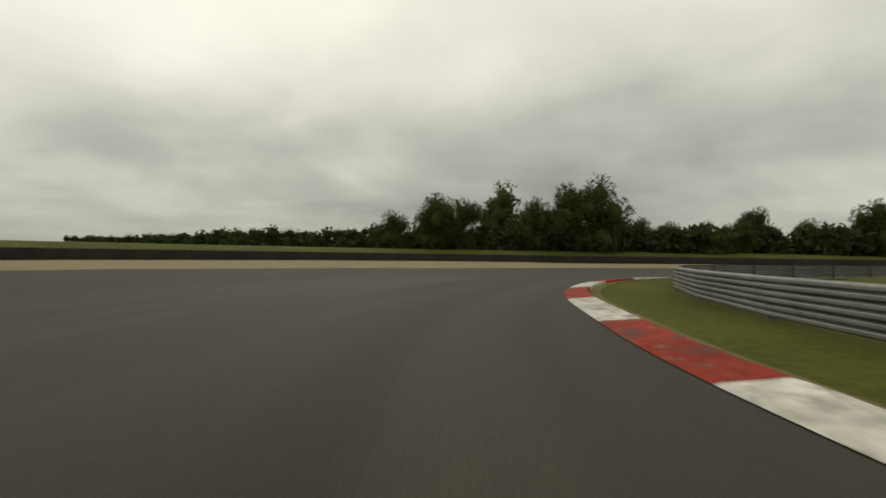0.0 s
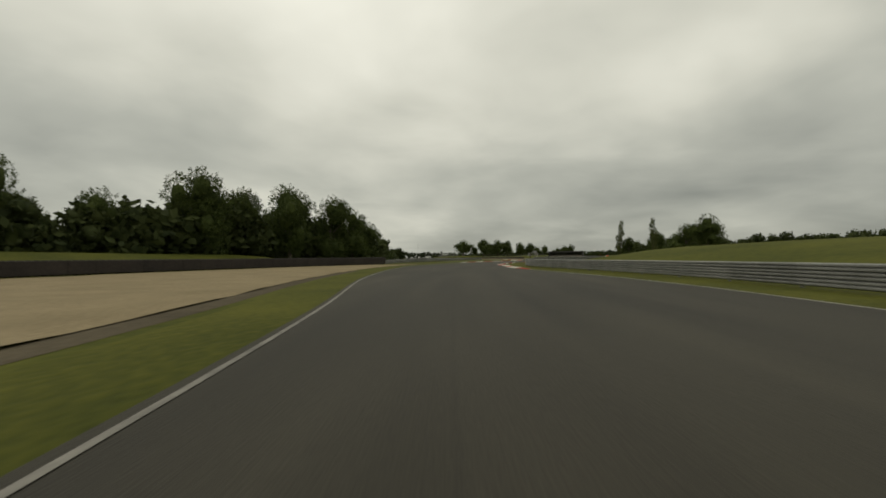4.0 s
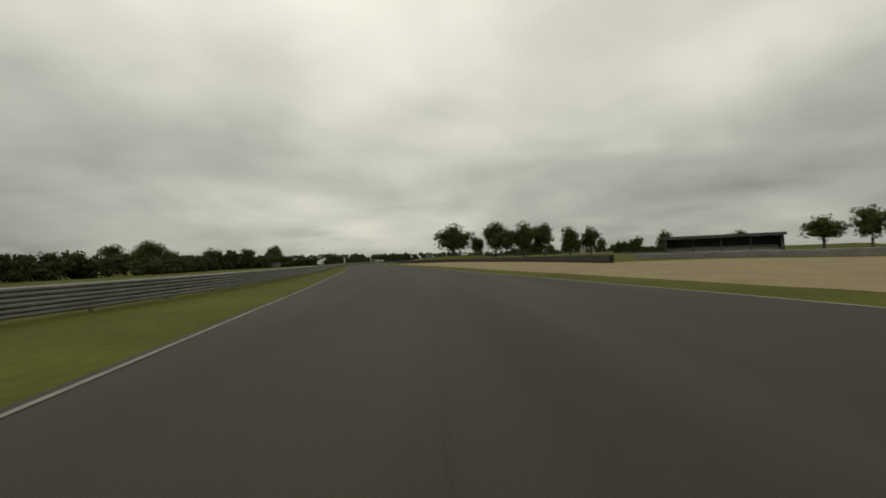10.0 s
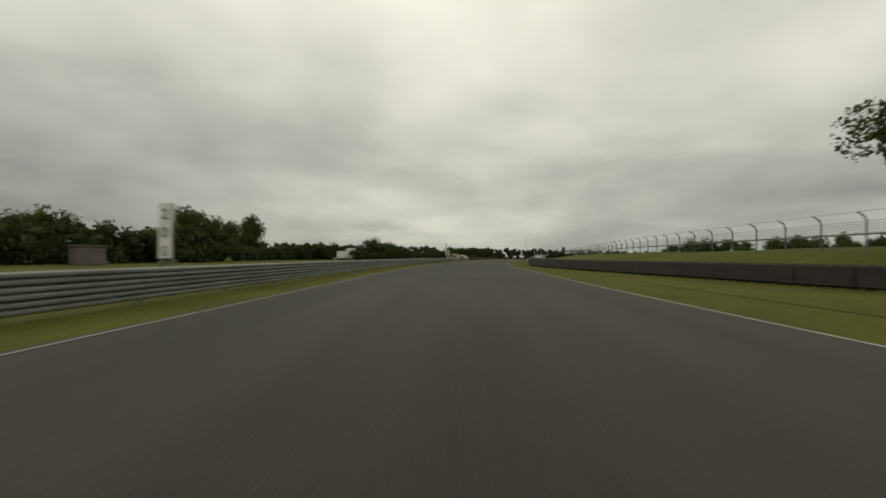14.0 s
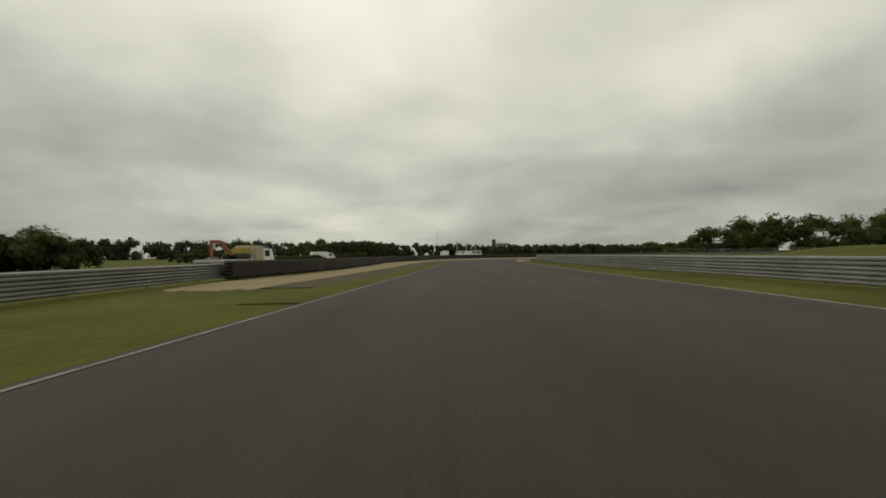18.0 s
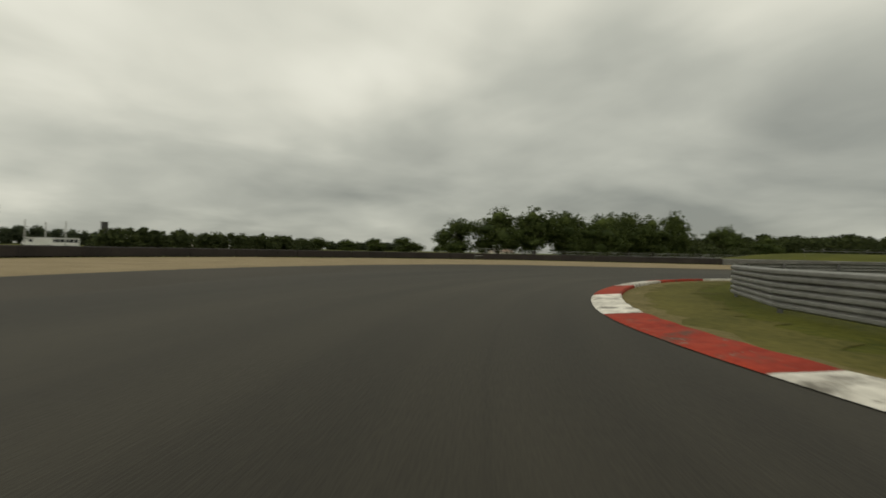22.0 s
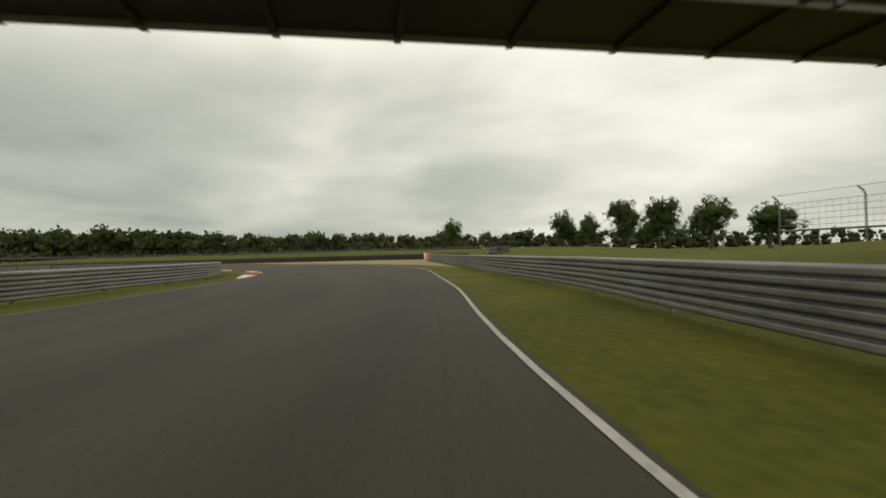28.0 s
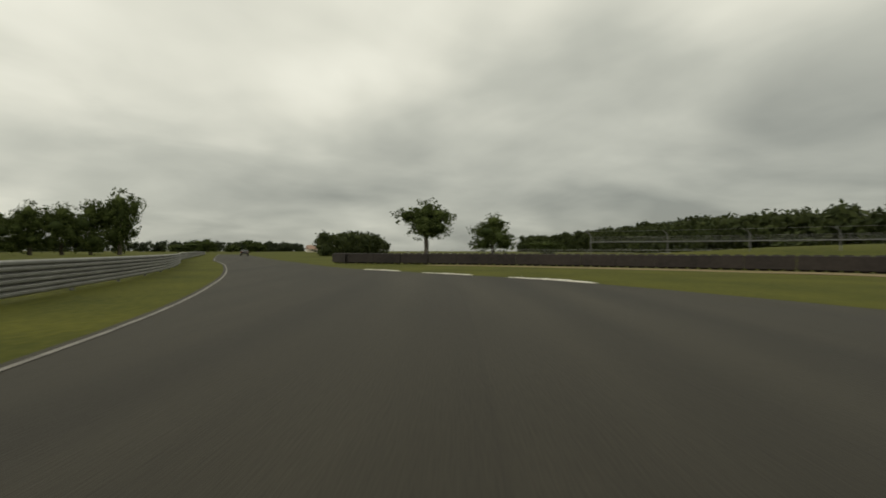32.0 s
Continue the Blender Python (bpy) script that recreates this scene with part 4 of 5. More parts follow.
def beam_between(a, b, w, bm=None, depth=None):
    """A square bar from a to b."""
    a, b = Vector(a), Vector(b)
    d = b - a
    own = bmesh.new()
    bmesh.ops.create_cube(own, size=1)
    bmesh.ops.transform(own, matrix=Matrix.Translation((a + b) / 2) @ d.to_track_quat("Z", "Y").to_matrix().to_4x4() @ Matrix.Diagonal((w, depth or w, d.length, 1)), verts=own.verts)
    bmesh.ops.bevel(own, geom=own.edges[:], offset=min(w, depth or w) * 0.12, segments=1, affect="EDGES")
    if bm is None:
        return own
    me = bpy.data.meshes.new("tmp")
    own.to_mesh(me)
    own.free()
    bm.from_mesh(me)
    bpy.data.meshes.remove(me)
    return bm


def glyphs(text, size):
    cu = bpy.data.curves.new("lettering", "FONT")
    cu.body, cu.size, cu.extrude = text, size, 0.004
    tmp = new("lettering_curve", cu)
    dg = bpy.context.evaluated_depsgraph_get()
    me = bpy.data.meshes.new_from_object(tmp.evaluated_get(dg))
    bpy.data.objects.remove(tmp)
    return me


def words(text, size, mat, parent, m, name="letter"):
    """Centred lettering, each letter a part of its own."""
    right = lambda me: max(v.co.x for v in me.vertices)
    width = right(glyphs(text, size))
    for i, ch in enumerate(text):
        if ch == " ":
            continue
        me = glyphs(ch, size)
        shift = right(glyphs(text[:i + 1], size)) - right(me) - width / 2
        me.materials.clear()
        me.materials.append(mat)
        ob = part(name, me, None, parent)
        ob.matrix_basis = m @ Matrix.Translation((shift, 0, 0))


BX0, BX1, BY, BZ0, BZ1, BW = 586 * PLAN, 623 * PLAN, 163 * PLAN, 4.66, 7.0, 2.1
bridge = tagged(new("footbridge"), "grey steel truss footbridge with brown cladding and blue banner", "footbridge")
bridge.location = ((BX0 + BX1) / 2, BY, 0)


def bpart(name, bm, mat, label="", parent=None):
    ob = part(name, bm, mat, parent or bridge, label)
    if parent is None:
        ob.location = -bridge.location
    return ob


N_PANEL = 18
PW = (BX1 - BX0) / N_PANEL
for side in (1, -1):
    y = BY + side * BW / 2
    for z, w in ((BZ0 + 0.10, 0.20), (BZ1 - 0.08, 0.16)):
        bpart("chord", beam_between((BX0, y, z), (BX1, y, z), w), GREY_STEEL)
    for i in range(N_PANEL + 1):
        x = BX0 + PW * i
        bpart("upright", beam_between((x, y, BZ0 + 0.2), (x, y, BZ1 - 0.16), 0.11), GREY_STEEL)
        if i < N_PANEL:
            lo_first = i < N_PANEL / 2
            a, b = (x + 0.06, y, BZ0 + 0.24), (x + PW - 0.06, y, BZ1 - 0.2)
            if not lo_first:
                a, b = (x + 0.06, y, BZ1 - 0.2), (x + PW - 0.06, y, BZ0 + 0.24)
            a, b = ((a[0], a[1], b[2]), (b[0], b[1], a[2]))
            bpart("diagonal", beam_between(a, b, 0.10), GREY_STEEL)
    for i in range(N_PANEL):
        verts, faces = [], []
        n = 14
        for k in range(n + 1):
            dy = 0.03 if (k // 2) % 2 else -0.03
            for z in (BZ0 + 0.16, BZ1 - 0.14):
                verts.append((BX0 + PW * (i + k / n), BY + side * (BW / 2 - 0.16) + dy, z))
        for k in range(n):
            f = (2 * k, 2 * k + 2, 2 * k + 3, 2 * k + 1)
            faces.append(f)
        ob = part("cladding_panel", mesh("cladding_panel", verts, faces, SLAT), None, bridge)
        ob.location = -bridge.location
        md = ob.modifiers.new("thickness", "SOLIDIFY")
        md.thickness = 0.012
bpart("deck", box(BX1 - BX0, BW - 0.1, 0.14, ((BX0 + BX1) / 2, BY, BZ0 - 0.02), 0.01), DARK, "dark steel deck seen from below")
for i in range(0, N_PANEL + 1):
    bpart("cross_beam", box(0.12, BW - 0.05, 0.2, (BX0 + PW * i, BY, BZ0 - 0.1), 0.01), DARK)
for side in (1, -1):
    bpart("soffit_edge", box(BX1 - BX0, 0.06, 0.16, ((BX0 + BX1) / 2, BY + side * (BW / 2 - 0.18), BZ0 - 0.12), 0.01), GREY_STEEL)
# banner and badge face the oncoming cars
FACE = BY + BW / 2 + 0.1
bx0, bx1 = 603.6 * PLAN, 611.2 * PLAN
banner = bpart("banner", box(bx1 - bx0, 0.03, 1.86, ((bx0 + bx1) / 2, FACE, BZ0 + 0.12), 0.006), BLUE, "blue banner with white lettering")
turn = Matrix.Rotation(math.pi, 4, "Z") @ Matrix.Rotation(math.pi / 2, 4, "X")
words("Conseil Général", 0.88, WHITE, banner, Matrix.Translation(((bx0 + bx1) / 2, FACE + 0.02, BZ0 + 1.18)) @ turn)
words("Vienne", 0.88, WHITE, banner, Matrix.Translation(((bx0 + bx1) / 2 - 0.5, FACE + 0.02, BZ0 + 0.36)) @ turn)
words("de la", 0.40, WHITE, banner, Matrix.Translation(((bx0 + bx1) / 2 + 1.65, FACE + 0.02, BZ0 + 0.36)) @ turn)
gx0, gx1 = 611.25 * PLAN, 613.3 * PLAN
badge = bpart("badge_panel", box(gx1 - gx0, 0.03, 1.86, ((gx0 + gx1) / 2, FACE, BZ0 + 0.12), 0.006), WHITE, "white panel with plain coloured shapes")


def badge_shape(outline, mat, y):
    """Thin cut-out on the badge; outline in shares of the panel's width and height, from its upper-left corner as read."""
    bm = bmesh.new()
    w = gx1 - gx0
    bm.faces.new([bm.verts.new((gx1 - u * w, y, BZ0 + 0.12 + 1.86 * (1 - v))) for u, v in outline])
    for f in bmesh.ops.extrude_face_region(bm, geom=bm.faces[:])["geom"]:
        if isinstance(f, bmesh.types.BMVert):
            f.co.y += 0.008
    bmesh.ops.recalc_face_normals(bm, faces=bm.faces)
    part("badge_shape", bm, mat, badge)


badge_shape([(0.49 + 0.17 * math.copysign(abs(math.cos(a)) ** 0.6, math.cos(a)), 0.30 + 0.13 * math.copysign(abs(math.sin(a)) ** 0.6, math.sin(a))) for a in [0.314 * k for k in range(20)]], YELLOW, FACE + 0.017)
badge_shape([(0.03, 0.64), (0.10, 0.56), (0.34, 0.50), (0.60, 0.42), (0.62, 0.50), (0.44, 0.60), (0.18, 0.66)], BLUE, FACE + 0.019)
badge_shape([(0.50, 0.92), (0.52, 0.66), (0.60, 0.40), (0.68, 0.12), (0.74, 0.10), (0.84, 0.34), (0.94, 0.52), (0.92, 0.58), (0.80, 0.50), (0.74, 0.34), (0.68, 0.62), (0.60, 0.86)], BLUE, FACE + 0.021)
# camera mast on the deck
cm = bpart("camera_mast", tube([(602.5 * PLAN, BY, BZ1 - 0.1), (602.5 * PLAN, BY, 9.5)], [0.035, 0.025], 8), GREY_STEEL)
part("camera_head", box(0.16, 0.34, 0.14, (602.5 * PLAN, BY, 9.5), 0.02), WHITE, cm, "small white camera housing")
for xx in (598, 607, 615):
    bpart("lamp_bracket", beam_between((xx * PLAN, BY + BW / 2 + 0.1, BZ0 - 0.02), (xx * PLAN, BY + BW / 2 + 0.1, BZ0 - 0.26), 0.12), DARK)


def bridge_end(x, out):
    """Concrete pier and a steel stair that runs down outwards (out is +1 or -1 along x)."""
    pier = tagged(new("bridge_pier"), "pale concrete bridge pier with two columns and crosshead", "bridge pier", "footbridge piers")
    pier.location = (x, BY, 0)
    part("crosshead", box(1.05, 3.5, 0.82, (-0.35 * out, 0, 3.68), 0.04), CONCRETE, pier)
    for dy in (-1.1, 1.1):
        part("column", box(0.52, 0.52, 3.7, (-0.35 * out, dy, -0.05), 0.05), CONCRETE, pier)
    st = tagged(new("bridge_stair"), "steep grey steel stair with mesh-panelled handrails", "stair", "footbridge stairs")
    st.location = (x, BY, 0)
    n, rise, going = 26, BZ0 / 26, 0.27
    x1 = out * n * going
    for dy in (-0.85, 0.85):
        part("stringer", beam_between((0, dy, BZ0 + 0.05), (x1, dy, 0.05), 0.06, depth=0.3), GREY_STEEL, st)
        rail = beam_between((0, dy, BZ1 - 0.1), (x1, dy, 1.25), 0.06)
        for k in range(0, n + 1, 3):
            xx, zz = out * k * going, BZ0 - k * rise
            beam_between((xx, dy, zz), (xx, dy, zz + 1.2 + 0.75 * (1 - k / n)), 0.045, rail)
        part("handrail", rail, GREY_STEEL, st)
        infill = bmesh.new()
        for k in range(0, 4 * n):
            u = (k + 0.5) / (4 * n)
            xx, zz = x1 * u, BZ0 * (1 - u)
            beam_between((xx, dy, zz + 0.1), (xx, dy, zz + 1.15 + 0.7 * (1 - u)), 0.02, infill)
        for q in range(1, 5):
            beam_between((0, dy, BZ0 + 0.36 * q), (x1, dy, 0.24 * q), 0.02, infill)
        part("mesh_infill", infill, GREY_STEEL, st, "pale grey wire infill")
    for k in range(n):
        part("tread", box(0.28, 1.66, 0.04, (out * (k + 0.5) * going, 0, BZ0 - (k + 1) * rise), 0.005), GREY_STEEL, st)
    for xx, top in ((0.5, 6.5), (0.95, 3.4)):
        part("support_post", tube([(x1 * xx * 0.9 if xx < 0.9 else 0.1 * out, 1.0, -0.1), (x1 * xx * 0.9 if xx < 0.9 else 0.1 * out, 1.0, top if xx > 0.9 else 2.6)], [0.06, 0.06], 8), GREY_STEEL, st)


bridge_end(BX0, -1)
bridge_end(BX1, 1)


# ---- debris fence on the bank: cranked posts, wires and a lower tube rail ----
def debris_fence(a, b, off, top, base, label="tall wire debris fence with cranked steel posts on bank", step=3.6):
    f = None
    prev = None
    for k, s in enumerate(steps(a, b, step)):
        d = off(s)
        p0, p1 = at(s, d), at(s, d + 0.9)
        inward = (p1 - p0).normalized()
        if f is None or k % 20 == 0:
            f = tagged(new("debris_fence"), label, "fence", "debris fences")
            f.location = p0
        q = p0 - f.location
        pts = [q + Vector((0, 0, base - 0.6)), q + Vector((0, 0, top - 0.45)), q + inward * 0.12 + Vector((0, 0, top - 0.22)), q + inward * 0.5 + Vector((0, 0, top))]
        part("fence_post", tube(pts, [0.05, 0.05, 0.045, 0.035], 6), STEEL_DARK, f)
        if prev is not None:
            o = prev - f.location
            w = bmesh.new()
            lift = [base + 0.5 + (top - 0.5 - base - 0.5) * i / 5 for i in range(6)]
            for z in lift:
                tube([o + Vector((0, 0, z)), q + Vector((0, 0, z))], [0.012, 0.012], 3, w)
            tube([o + inward * 0.5 + Vector((0, 0, top)), q + inward * 0.5 + Vector((0, 0, top))], [0.012, 0.012], 3, w)
            for i in range(1, 12):
                c = o.lerp(q, i / 12)
                tube([c + Vector((0, 0, base)), c + Vector((0, 0, top - 0.5))], [0.006, 0.006], 3, w)
            part("wire_mesh", w, STEEL_DARK, f)
            part("tube_rail", tube([o + Vector((0, 0, base + 0.55)), q + Vector((0, 0, base + 0.55))], [0.05, 0.05], 6), STEEL_DARK, f)
        prev = p0


debris_fence(455, 596, lambda s: -24, 3.75, 2.0)
debris_fence(742, 831, lambda s: -25, 3.9, 1.3)


debris_fence(772, 834, lambda s: RAIL_L2(s) + 30, 3.1, 2.1, "low grey wire fence with posts on grass bank")
debris_fence(866, 938, lambda s: FAR_WALL(s) - 16, 2.9, 1.4, "grey wire fence with posts on grass slope")


# ---- plain wire fences on the grass ----
def wire_fence(pts, h, label, step=4.0, category="fence"):
    f = tagged(new("wire_fence"), label, category, "field fences")
    f.location = P(*pts[0])
    for (x0, y0), (x1, y1) in zip(pts, pts[1:]):
        a, b = P(x0, y0), P(x1, y1)
        n = max(1, round((b - a).length / step))
        for i in range(n):
            p = a.lerp(b, i / n) - f.location
            q = a.lerp(b, (i + 1) / n) - f.location
            part("fence_post", beam_between(p + Vector((0, 0, -0.1)), p + Vector((0, 0, h)), 0.07), STEEL_DARK, f)
            w = bmesh.new()
            for z in (0.35, 0.6, 0.85, 1.0):
                tube([p + Vector((0, 0, h * z)), q + Vector((0, 0, h * z))], [0.018, 0.018], 3, w)
            part("fence_wire", w, GREY_STEEL, f)


wire_fence([(640, -6), (690, 8), (740, 40), (770, 75)], 1.5, "grey wire fence on grass below the wood")
wire_fence([(520, -10), (575, -30), (640, -6)], 1.5, "grey wire fence on grass below the wood")
wire_fence([(662, 268), (692, 240), (690, 190), (700, 130)], 1.7, "low grey wire fence in front of trees")


# ---- grandstand shed beside the gravel ----
def shed(x, y, length, depth, h, ang, label, wall=None, roof=None):
    g = tagged(new("shed"), label, "shed")
    g.matrix_basis = Matrix.Translation(P(x, y)) @ Matrix.Rotation(ang, 4, "Z")
    wall, roof = wall or DARK, roof or GREEN_ROOF
    part("back_wall", box(0.18, length, h - 0.35, (depth / 2, 0, -0.05), 0.02), wall, g)
    for s in (-1, 1):
        part("side_wall", box(depth - 0.2, 0.16, h - 0.4, (-0.1, s * (length / 2 - 0.1), -0.05), 0.02), wall, g)
    for k in range(5):
        part("terrace_step", box(depth / 5 - 0.02, length - 0.5, 0.35 * (k + 1), (-depth / 2 + depth / 5 * (k + 0.5), 0, -0.05), 0.02), CONCRETE, g)
    n = 5
    for k in range(n):
        part("roof_post", box(0.14, 0.14, h - 0.35, (-depth / 2 + 0.2, -length / 2 + 0.4 + (length - 0.8) * k / (n - 1), -0.05), 0.01), STEEL_DARK, g)
    r = part("roof", box(depth + 1.0, length + 0.6, 0.22, (-0.2, 0, h - 0.3), 0.03), roof, g)
    part("fascia", box(0.08, length + 0.6, 0.55, (-depth / 2 - 0.75, 0, h - 0.55), 0.01), wall, r)


GREEN_ROOF = plain("green_sheet_roof", (0.10, 0.13, 0.09), 0.6)
shed(375, 97, 20, 6.5, 3.9, 0, "low dark spectator shed with green sheet roof")


# ---- plastic end blocks ----
def end_block(x, y, ang, n=3, white=True, z=0.0):
    b = tagged(new("barrier_block"), "orange and white plastic block at end of barrier", "barrier block", "barrier end blocks")
    b.matrix_basis = Matrix.Translation(P(x, y, z)) @ Matrix.Rotation(ang, 4, "Z")
    for k in range(n):
        part("block", box(0.62, 0.55, 0.38, (0, 0.02 * (k % 2), 0.38 * k), 0.05), ORANGE, b)
    if white:
        part("white_post", box(0.2, 0.5, 0.38 * n, (0.46, 0, 0), 0.04), WHITE, b)


q = at(55.3, -10.75) / PLAN
end_block(q.x, q.y, heading(56) + math.pi, 2)
end_block(594.2, 88.4, 0.3)
end_block(280.5, 67.5, 1.1)


# ---- signs and masts beside the straight ----
def sign_board(x, y, z0, z1, w, ang, label, digits):
    g = tagged(new("distance_board"), label, "sign", "distance boards")
    g.matrix_basis = Matrix.Translation(P(x, y)) @ Matrix.Rotation(ang, 4, "Z")
    for s in (-1, 1):
        part("sign_post", tube([(0, s * w * 0.35, -0.1), (0, s * w * 0.35, z1)], [0.06, 0.05], 8), STEEL_DARK, g)
    b = part("panel", box(0.06, w, z1 - z0, (-0.1, 0, z0), 0.01), WHITE, g)
    n = len(digits) or 3
    ch = (z1 - z0) / n
    if not digits:
        for k in range(n):
            part("bar", box(0.02, w * 0.5, ch * 0.6, (-0.145, 0, z0 + ch * (k + 0.2)), 0.005), DARK, b)
    face = Matrix.Rotation(-math.pi / 2, 4, "Z") @ Matrix.Rotation(math.pi / 2, 4, "X")
    for k, dgt in enumerate(digits):
        words(dgt, ch * 0.8, DARK, b, Matrix.Translation((-0.14, 0, z1 - ch * (k + 0.88))) @ face, "digit")


sign_board(395, 214.3, 1.0, 2.55, 0.36, heading(455), "narrow white distance board with dark digits", "200")
sign_board(479.7, 263, 1.0, 2.6, 0.36, heading(551), "narrow white distance board with dark bars", "")


def mast(x, y, h, r, label, heads=0, arm=0.0, lattice=False):
    g = tagged(new("mast"), label, "mast", "masts")
    g.location = P(x, y)
    if lattice:
        for k in range(3):
            a = 2.094 * k
            part("leg", tube([(r * math.cos(a), r * math.sin(a), -0.2), (r * 0.5 * math.cos(a), r * 0.5 * math.sin(a), h)], [0.09, 0.06], 5), GREY_STEEL, g)
        n = int(h / 2)
        lace = bmesh.new()
        for k in range(n):
            for q in range(3):
                a, b = 2.094 * q, 2.094 * (q + 1)
                f0, f1 = r * (1 - 0.5 * k / n), r * (1 - 0.5 * (k + 1) / n)
                tube([(f0 * math.cos(a), f0 * math.sin(a), h * k / n), (f1 * math.cos(b), f1 * math.sin(b), h * (k + 1) / n)], [0.04, 0.04], 4, lace)
        part("lacing", lace, GREY_STEEL, g)
    else:
        part("pole", tube([(0, 0, -0.2), (0, 0, h * 0.5), (0, 0, h)], [r * 1.3, r, r * 0.7], 10), GREY_STEEL, g)
    for k in range(heads):
        part("head", box(0.16, 0.22, 0.14, (0, (k - (heads - 1) / 2) * 0.3, h - 0.1), 0.03), STEEL_DARK, g)
    if heads > 1:
        part("cross_arm", box(0.05, heads * 0.3, 0.05, (0, 0, h - 0.16), 0.01), STEEL_DARK, g)


mast(1182, 579, 36, 1.1, "tall slender lattice radio mast far off", lattice=True)
for k in range(3):
    mast(822 + 2.2 * k, 397 - 6 * k, 9.6 - 0.5 * (k == 1), 0.22, "slim grey pole beside the paddock")
mast(360.8, 194.5, 5.05, 0.03, "tall slim grey pole with camera head behind guardrail", 2)
mast(641, 158, 6.2, 0.05, "thin grey pole beside footbridge")
mast(576, 160, 7.4, 0.05, "thin grey pole beside footbridge")


def flag(x, y, h, w, ang):
    g = tagged(new("flag_banner"), "tall narrow white flag banner on slim pole", "flag", "flag banners")
    g.matrix_basis = Matrix.Translation(P(x, y)) @ Matrix.Rotation(ang, 4, "Z")
    part("pole", tube([(0, 0, -0.1), (0, 0, h)], [0.045, 0.03], 8), GREY_STEEL, g)
    verts, faces = [], []
    n = 14
    for k in range(n + 1):
        z = 1.6 + (h - 1.8) * k / n
        for i in range(4):
            verts.append((0.05 * math.sin(k * 0.8 + i), 0.04 + w * i / 3, z))
    for k in range(n):
        for i in range(3):
            faces.append((k * 4 + i, k * 4 + i + 1, k * 4 + i + 5, k * 4 + i + 4))
    ob = smooth(part("cloth", mesh("cloth", verts, faces, WHITE), None, g))
    ob.modifiers.new("thickness", "SOLIDIFY").thickness = 0.006


flag(511.6, 286.2, 5.1, 0.2, heading(585))
flag(512.9, 286.9, 5.1, 0.2, heading(585))


# ---- vehicles standing in the paddock ----
def wheel(parent, x, y, r):
    w = part("wheel", tube([(x, y - 0.12, r), (x, y + 0.12, r)], [r, r], 18), RUBBER, parent)
    part("rim", tube([(x, y - 0.13, r), (x, y + 0.13, r)], [r * 0.58, r * 0.58], 14), GREY_STEEL, w)


def panel_van(x, y, ang, L, W, H, label, name="van", body=None, cab=1.9, stripe=None, cargo=None, nose=0.62):
    """A van, lorry or motorhome: cab with windscreen in front, tall body behind."""
    body = body or WHITE
    g = tagged(new(name), label, name.replace("_", " "), "paddock vehicles")
    g.matrix_basis = Matrix.Translation(P(x, y)) @ Matrix.Rotation(ang, 4, "Z")
    part("body", box(L - cab, W, H - 0.45, (-cab / 2, 0, 0.45), 0.10), cargo or body, g)
    c = bmesh.new()
    hh = min(H * 0.86, 2.5)
    prof = [(L / 2 - cab - 0.02, 0.4), (L / 2 - 0.05, 0.4), (L / 2, 0.95), (L / 2 - 0.25, hh * nose), (L / 2 - 0.62, hh), (L / 2 - cab - 0.02, hh + 0.05)]
    for s in (-1, 1):
        vs = [c.verts.new((px, s * (W / 2 - (0.1 if pz > 1.4 else 0)), pz)) for px, pz in prof]
        c.faces.new(vs if s < 0 else vs[::-1])
    c.verts.ensure_lookup_table()
    m = len(prof)
    for i in range(m):
        c.faces.new((c.verts[i], c.verts[m + i], c.verts[m + (i + 1) % m], c.verts[(i + 1) % m]))
    bmesh.ops.recalc_face_normals(c, faces=c.faces[:])
    bmesh.ops.bevel(c, geom=c.edges[:], offset=0.05, segments=2, affect="EDGES")
    cb = part("cab", c, body, g)
    x0, z0, x1, z1 = L / 2 - 0.23, hh * nose + 0.06, L / 2 - 0.58, hh - 0.08
    part("windscreen", beam_between((x0 + 0.03, 0, z0), (x1 + 0.03, 0, z1), W - 0.4, depth=0.05), GLASS_DARK, cb)
    for s in (-1, 1):
        part("side_window", box(cab * 0.42, 0.04, (z1 - z0) * 0.9, (L / 2 - cab * 0.66, s * (W / 2 - 0.05), z0), 0.015), GLASS_DARK, cb)
        part("headlight", box(0.06, 0.3, 0.18, (L / 2 - 0.01, s * (W / 2 - 0.3), 0.85), 0.02), GREY_STEEL, cb)
        for xx in (L / 2 - 0.85, -L / 2 + 1.0):
            wheel(g, xx, s * (W / 2 - 0.12), 0.38)
        if stripe:
            part("stripe", box((L - cab) * 0.86, 0.02, 0.9, (-cab / 2, s * (W / 2 + 0.012), H * 0.42), 0.004), stripe, g)
    part("bumper", box(0.2, W - 0.1, 0.25, (L / 2, 0, 0.38), 0.05), DARK, g)
    return g


panel_van(494, 312, 0.9, 9.2, 2.4, 3.3, "white racing transporter with blue stripes in paddock", "lorry", stripe=BLUE)
panel_van(505, 318, -0.7, 6.6, 2.2, 3.0, "white motorhome parked in paddock", "motorhome")
panel_van(486, 306, 0.4, 5.6, 2.0, 2.4, "white delivery van parked in paddock", "van")
panel_van(602.5, 339.4, -0.5, 4.9, 1.9, 2.0, "small white van parked behind tyre wall", "van", cab=1.6)
for (vx, vy, va, vc) in ((742, 372, 0.3, "van"), (760, 366, 2.0, "van"), (786, 376, 1.0, "van"), (806, 352, 0.4, "van"), (838, 402, 1.2, "motorhome"), (700, 352, 0.5, "van")):
    panel_van(vx, vy, va, 5.8, 2.0, 2.5, "white vehicle parked far off in paddock", vc)
